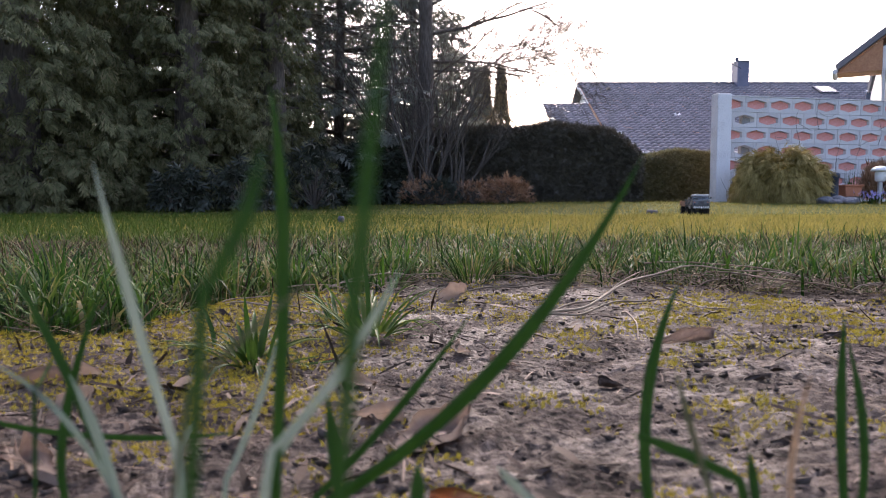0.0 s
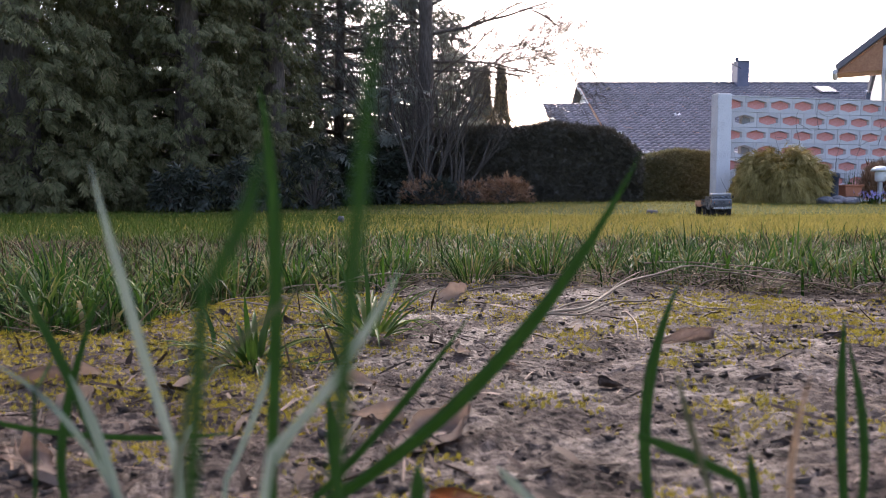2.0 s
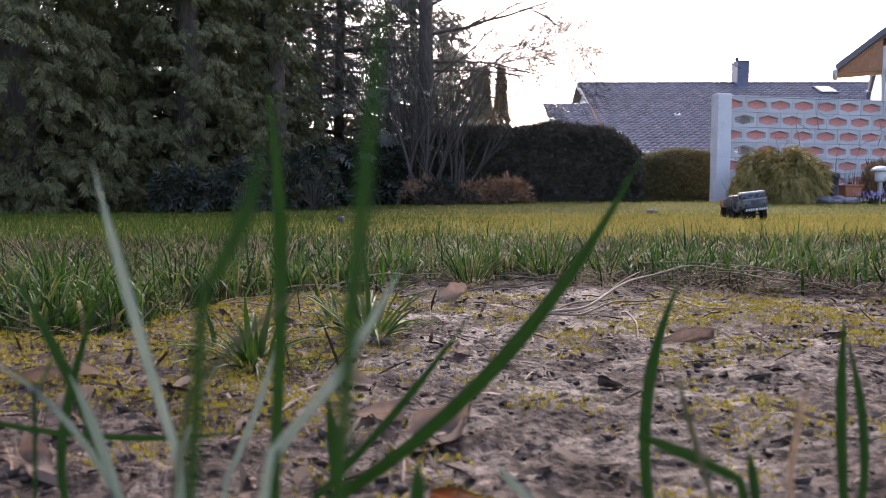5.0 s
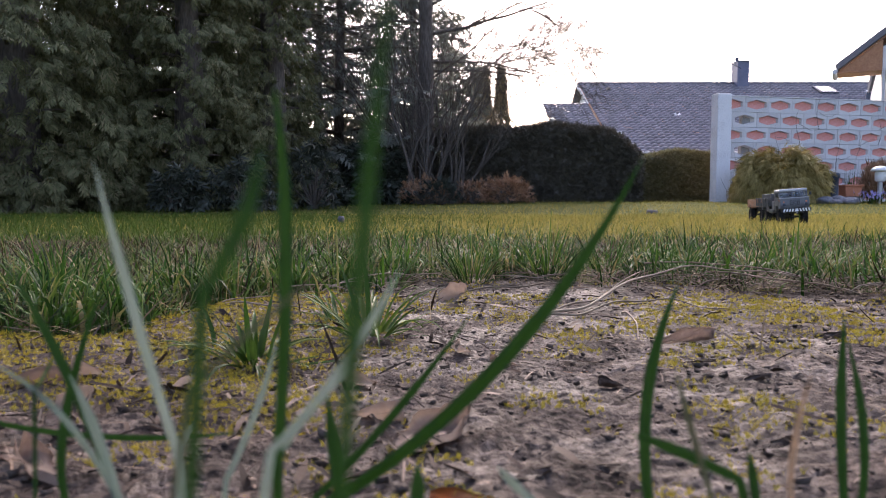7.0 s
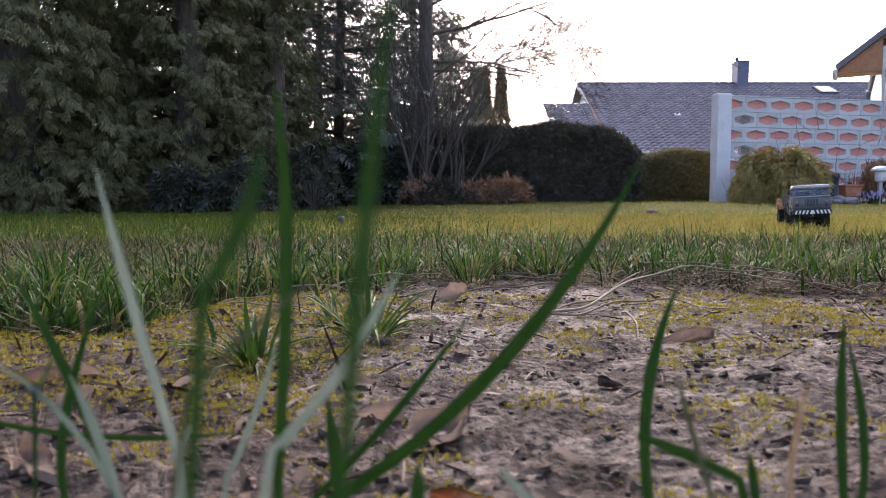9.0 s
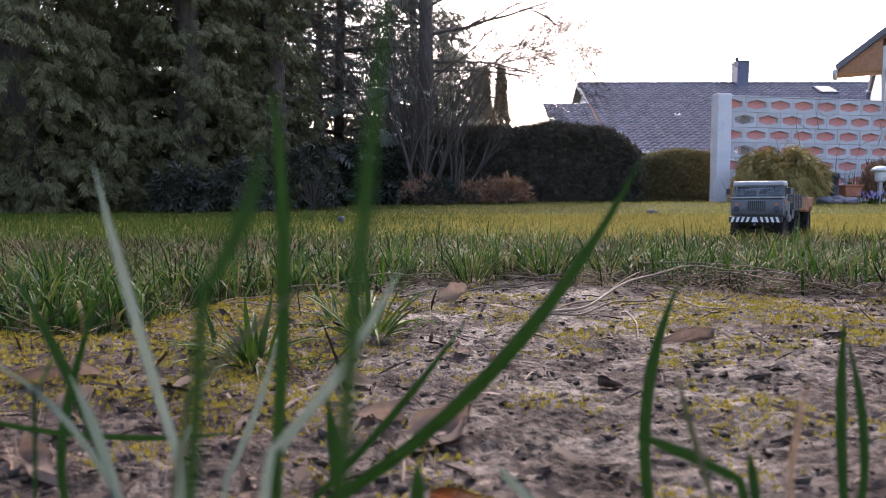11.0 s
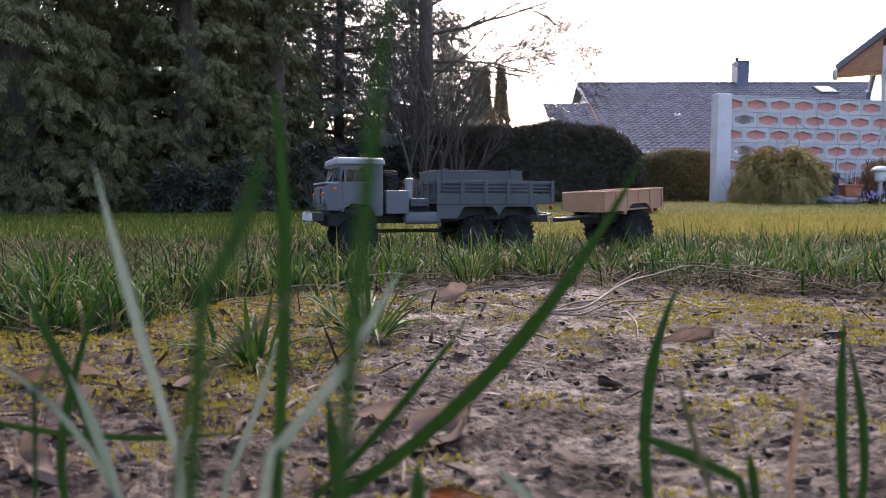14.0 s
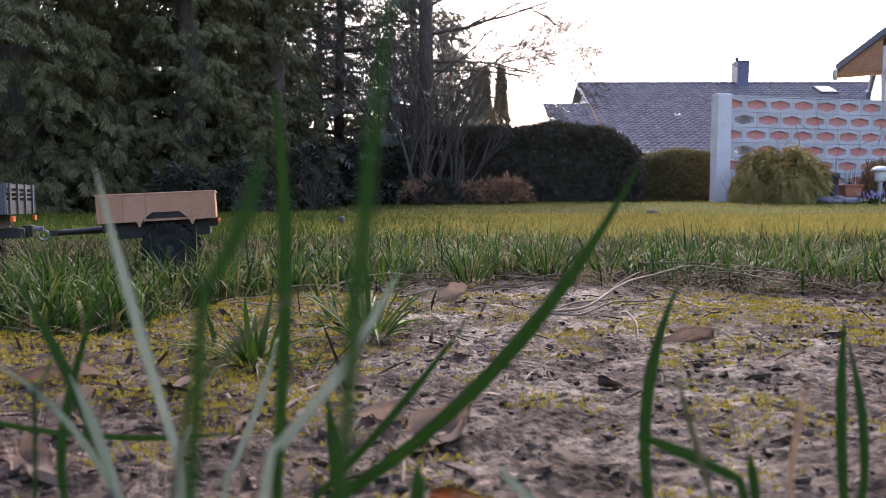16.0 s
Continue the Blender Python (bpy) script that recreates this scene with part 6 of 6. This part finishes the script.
# single blades close before the eye: foot of the seen part, middle, tip, width, tint
BLADES = (
    ((-0.0324, 0.1338, 0.0697), (-0.0294, 0.1294, 0.1127), (-0.0302, 0.124, 0.141), 0.0025, 'g'),
    ((-0.0081, 0.0536, 0.0963), (-0.0062, 0.0536, 0.1174), (-0.0039, 0.0535, 0.1375), 0.0013, 'g'),
    ((-0.031, 0.1683, 0.0447), (0.0124, 0.1599, 0.0824), (0.0433, 0.1522, 0.131), 0.0037, 'g'),
    ((-0.0491, 0.1269, 0.0744), (-0.0553, 0.125, 0.0998), (-0.0608, 0.1231, 0.1273), 0.0023, 'p'),
    ((-0.0764, 0.1609, 0.0514), (-0.0879, 0.1627, 0.0798), (-0.1032, 0.1645, 0.1077), 0.0025, 'g'),
    ((-0.0729, 0.154, 0.0541), (-0.0779, 0.155, 0.0689), (-0.0837, 0.1558, 0.0818), 0.0024, 'p'),
    ((0.0548, 0.1824, 0.0407), (0.0548, 0.1844, 0.0706), (0.0627, 0.1862, 0.0993), 0.0036, 'g'),
    ((0.1024, 0.1754, 0.0438), (0.1017, 0.177, 0.0682), (0.1025, 0.1786, 0.0919), 0.0027, 'g'),
    ((0.1067, 0.1753, 0.0423), (0.1074, 0.1766, 0.0625), (0.1031, 0.1781, 0.0854), 0.0025, 'g'),
    ((-0.0263, 0.1058, 0.082), (-0.0159, 0.1065, 0.0941), (-0.0062, 0.1076, 0.1105), 0.0016, 'p'),
    ((-0.0335, 0.1825, 0.0422), (-0.0126, 0.184, 0.0646), (0.0076, 0.1857, 0.0908), 0.0022, 'g'),
    ((-0.0721, 0.1543, 0.0517), (-0.0854, 0.1556, 0.0719), (-0.1019, 0.1564, 0.0845), 0.0016, 'p'),
    ((-0.1594, 0.2404, 0.0447), (-0.1144, 0.24, 0.0388), (-0.0703, 0.2402, 0.0408), 0.0023, 'g'),
    ((-0.0204, 0.0596, 0.1123), (-0.017, 0.06, 0.1185), (-0.0153, 0.0605, 0.1252), 0.0014, 'g'),
    ((-0.0487, 0.1547, 0.058), (-0.0417, 0.1558, 0.0744), (-0.0373, 0.1568, 0.0896), 0.0015, 'p'),
    ((-0.0362, 0.1406, 0.0636), (-0.0275, 0.1415, 0.0774), (-0.0166, 0.1422, 0.0878), 0.0017, 'p'),
    ((-0.0212, 0.1404, 0.0602), (-0.0223, 0.141, 0.0694), (-0.0237, 0.1418, 0.082), 0.0025, 'g'),
    ((0.0494, 0.1264, 0.0661), (0.0457, 0.1272, 0.0786), (0.0426, 0.1279, 0.0899), 0.0013, 'd'),
    ((0.071, 0.1403, 0.059), (0.0719, 0.1412, 0.0717), (0.0756, 0.1421, 0.0866), 0.0013, 's'),
    ((-0.0644, 0.169, 0.0565), (-0.0635, 0.1694, 0.0627), (-0.0597, 0.1697, 0.0672), 0.0016, 'p'),
    ((-0.0056, 0.1403, 0.0579), (-0.0051, 0.1405, 0.0613), (-0.0053, 0.1409, 0.0671), 0.0030, 'g'),
    ((0.0606, 0.1406, 0.0636), (0.0479, 0.141, 0.0694), (0.0387, 0.1412, 0.0728), 0.0025, 'g'),
    ((0.0641, 0.1403, 0.0579), (0.0635, 0.1406, 0.0636), (0.0623, 0.141, 0.0694), 0.0023, 'g'),
    ((-0.0918, 0.1683, 0.0454), (-0.0925, 0.1697, 0.0675), (-0.0821, 0.1721, 0.1034), 0.0022, 'g'),
    ((-0.0917, 0.156, 0.0782), (-0.1047, 0.1848, 0.0766), (-0.1165, 0.2139, 0.0803), 0.0011, 'g'),
    ((0.0185, 0.1403, 0.059), (0.0145, 0.1406, 0.0625), (0.0111, 0.1408, 0.0665), 0.0020, 'p'),
    ((-0.0366, 0.0992, 0.0926), (-0.0277, 0.0998, 0.1015), (-0.0181, 0.1003, 0.1095), 0.0009, 'd'),
)
TINT = {"g": ("blade", "green"), "p": ("pale_blade", "pale grey green"), "s": ("tan_blade", "dry tan"), "d": ("olive_blade", "dull olive")}


def near_blade(foot, mid, tip, width, tint):
    f, m, t = Vector(foot), Vector(mid), Vector(tip)
    ctrl = 2 * m - (f + t) / 2
    way = (f - m).normalized()
    root = f + way * 0.02
    root.z = -0.003
    pts = []
    if f.z > 0.012:
        pts = [root.lerp(f, s) for s in (0.0, 0.33, 0.67)]
    for s in np.linspace(0, 1, 16):
        s = float(s)
        pts.append(f * (1 - s) ** 2 + ctrl * 2 * s * (1 - s) + t * s ** 2)
    root = pts[0].copy()
    b = bmesh.new()
    rows = []
    n = len(pts)
    for i, p in enumerate(pts):
        d = (pts[min(i + 1, n - 1)] - pts[max(i - 1, 0)]).normalized()
        side = d.cross(Vector((0.25 * math.sin(foot[0] * 90), 1, 0.1))).normalized()
        nor = side.cross(d).normalized()
        u = i / (n - 1)
        w = width / 2 * min(1.0, 0.75 + 0.5 * u) * min(1.0, 2.2 * (1 - u) ** 0.75 + 0.03)
        q = p - root
        rows.append([b.verts.new(q - side * w + nor * w * 0.35), b.verts.new(q), b.verts.new(q + side * w + nor * w * 0.35)])
    for r0, r1 in zip(rows, rows[1:]):
        for j in (0, 1):
            b.faces.new([r0[j], r0[j + 1], r1[j + 1], r1[j]])
    bmesh.ops.solidify(b, geom=b.faces[:], thickness=0.0002)
    clump = min(CLUMPS, key=lambda c: abs(c.location.x - root.x))
    ob = part("blade", b, M[TINT[tint][0]], clump, "%s grass blade" % TINT[tint][1], True)
    ob.location = root - clump.location
    return ob


CLUMPS = [thing("grass_clump", "loose clump of long grass blades standing close by", "grass", "near grass clumps", pose(x, 0.15, 0)) for x in (-0.08, -0.035, 0.06, 0.1)]
near = [near_blade(*row) for row in BLADES]


# ---- what moves ----
def motions():
    """The truck drives with its trailer, the wheels turn, and the near blades sway a little."""
    rows = [0.25 * k for k in range(65)]
    walk(truck, [(t, truck_pose(t)) for t in rows])
    walk(trailer, [(t, trailer_pose(t)) for t in rows])
    steps = [k / 15 for k in range(241)]
    way, turned, before = [], 0.0, None
    for t in steps:
        p = truck_pose(t).translation
        turned += 0.0 if before is None else (p - before).length
        before = p.copy()
        way.append(turned)
    steer = [float(np.clip((drive_at(min(16, t + 0.4))[2] - drive_at(max(0, t - 0.4))[2]) * 1.3, -22, 22)) for t in steps]
    for wheel, x, y in truck_wheels:
        front = x > 0.4
        walk(wheel, [(t, pose(x, y, 0.04, 0, 0, steer[i] if front else 0) @ Matrix.Rotation(way[i] / 0.04, 4, "Y")) for i, t in enumerate(steps)])
    for wheel, x, y in trailer_wheels:
        walk(wheel, [(t, pose(x, y, 0.046) @ Matrix.Rotation(way[i] / 0.046, 4, "Y")) for i, t in enumerate(steps)])
    sway = ((0.0, 0.0), (0.6, -0.2), (1.5, -0.8), (2.5, -0.5), (3.5, -0.8), (5.0, -0.2), (7.0, 0.2), (8.2, -0.1), (9.0, 0.25), (10.5, 0.0), (12.5, 0.25), (14.5, 0.1), (16.0, 0.15))
    for k, ob in enumerate(near[:4]):
        at = ob.matrix_basis.copy()
        walk(ob, [(t, at @ pose(0, 0, 0, 0.2 * a * math.sin(t + k), a * (1.2, 0.35, 0.4, 0.3)[k], 0)) for t, a in sway])


motions()
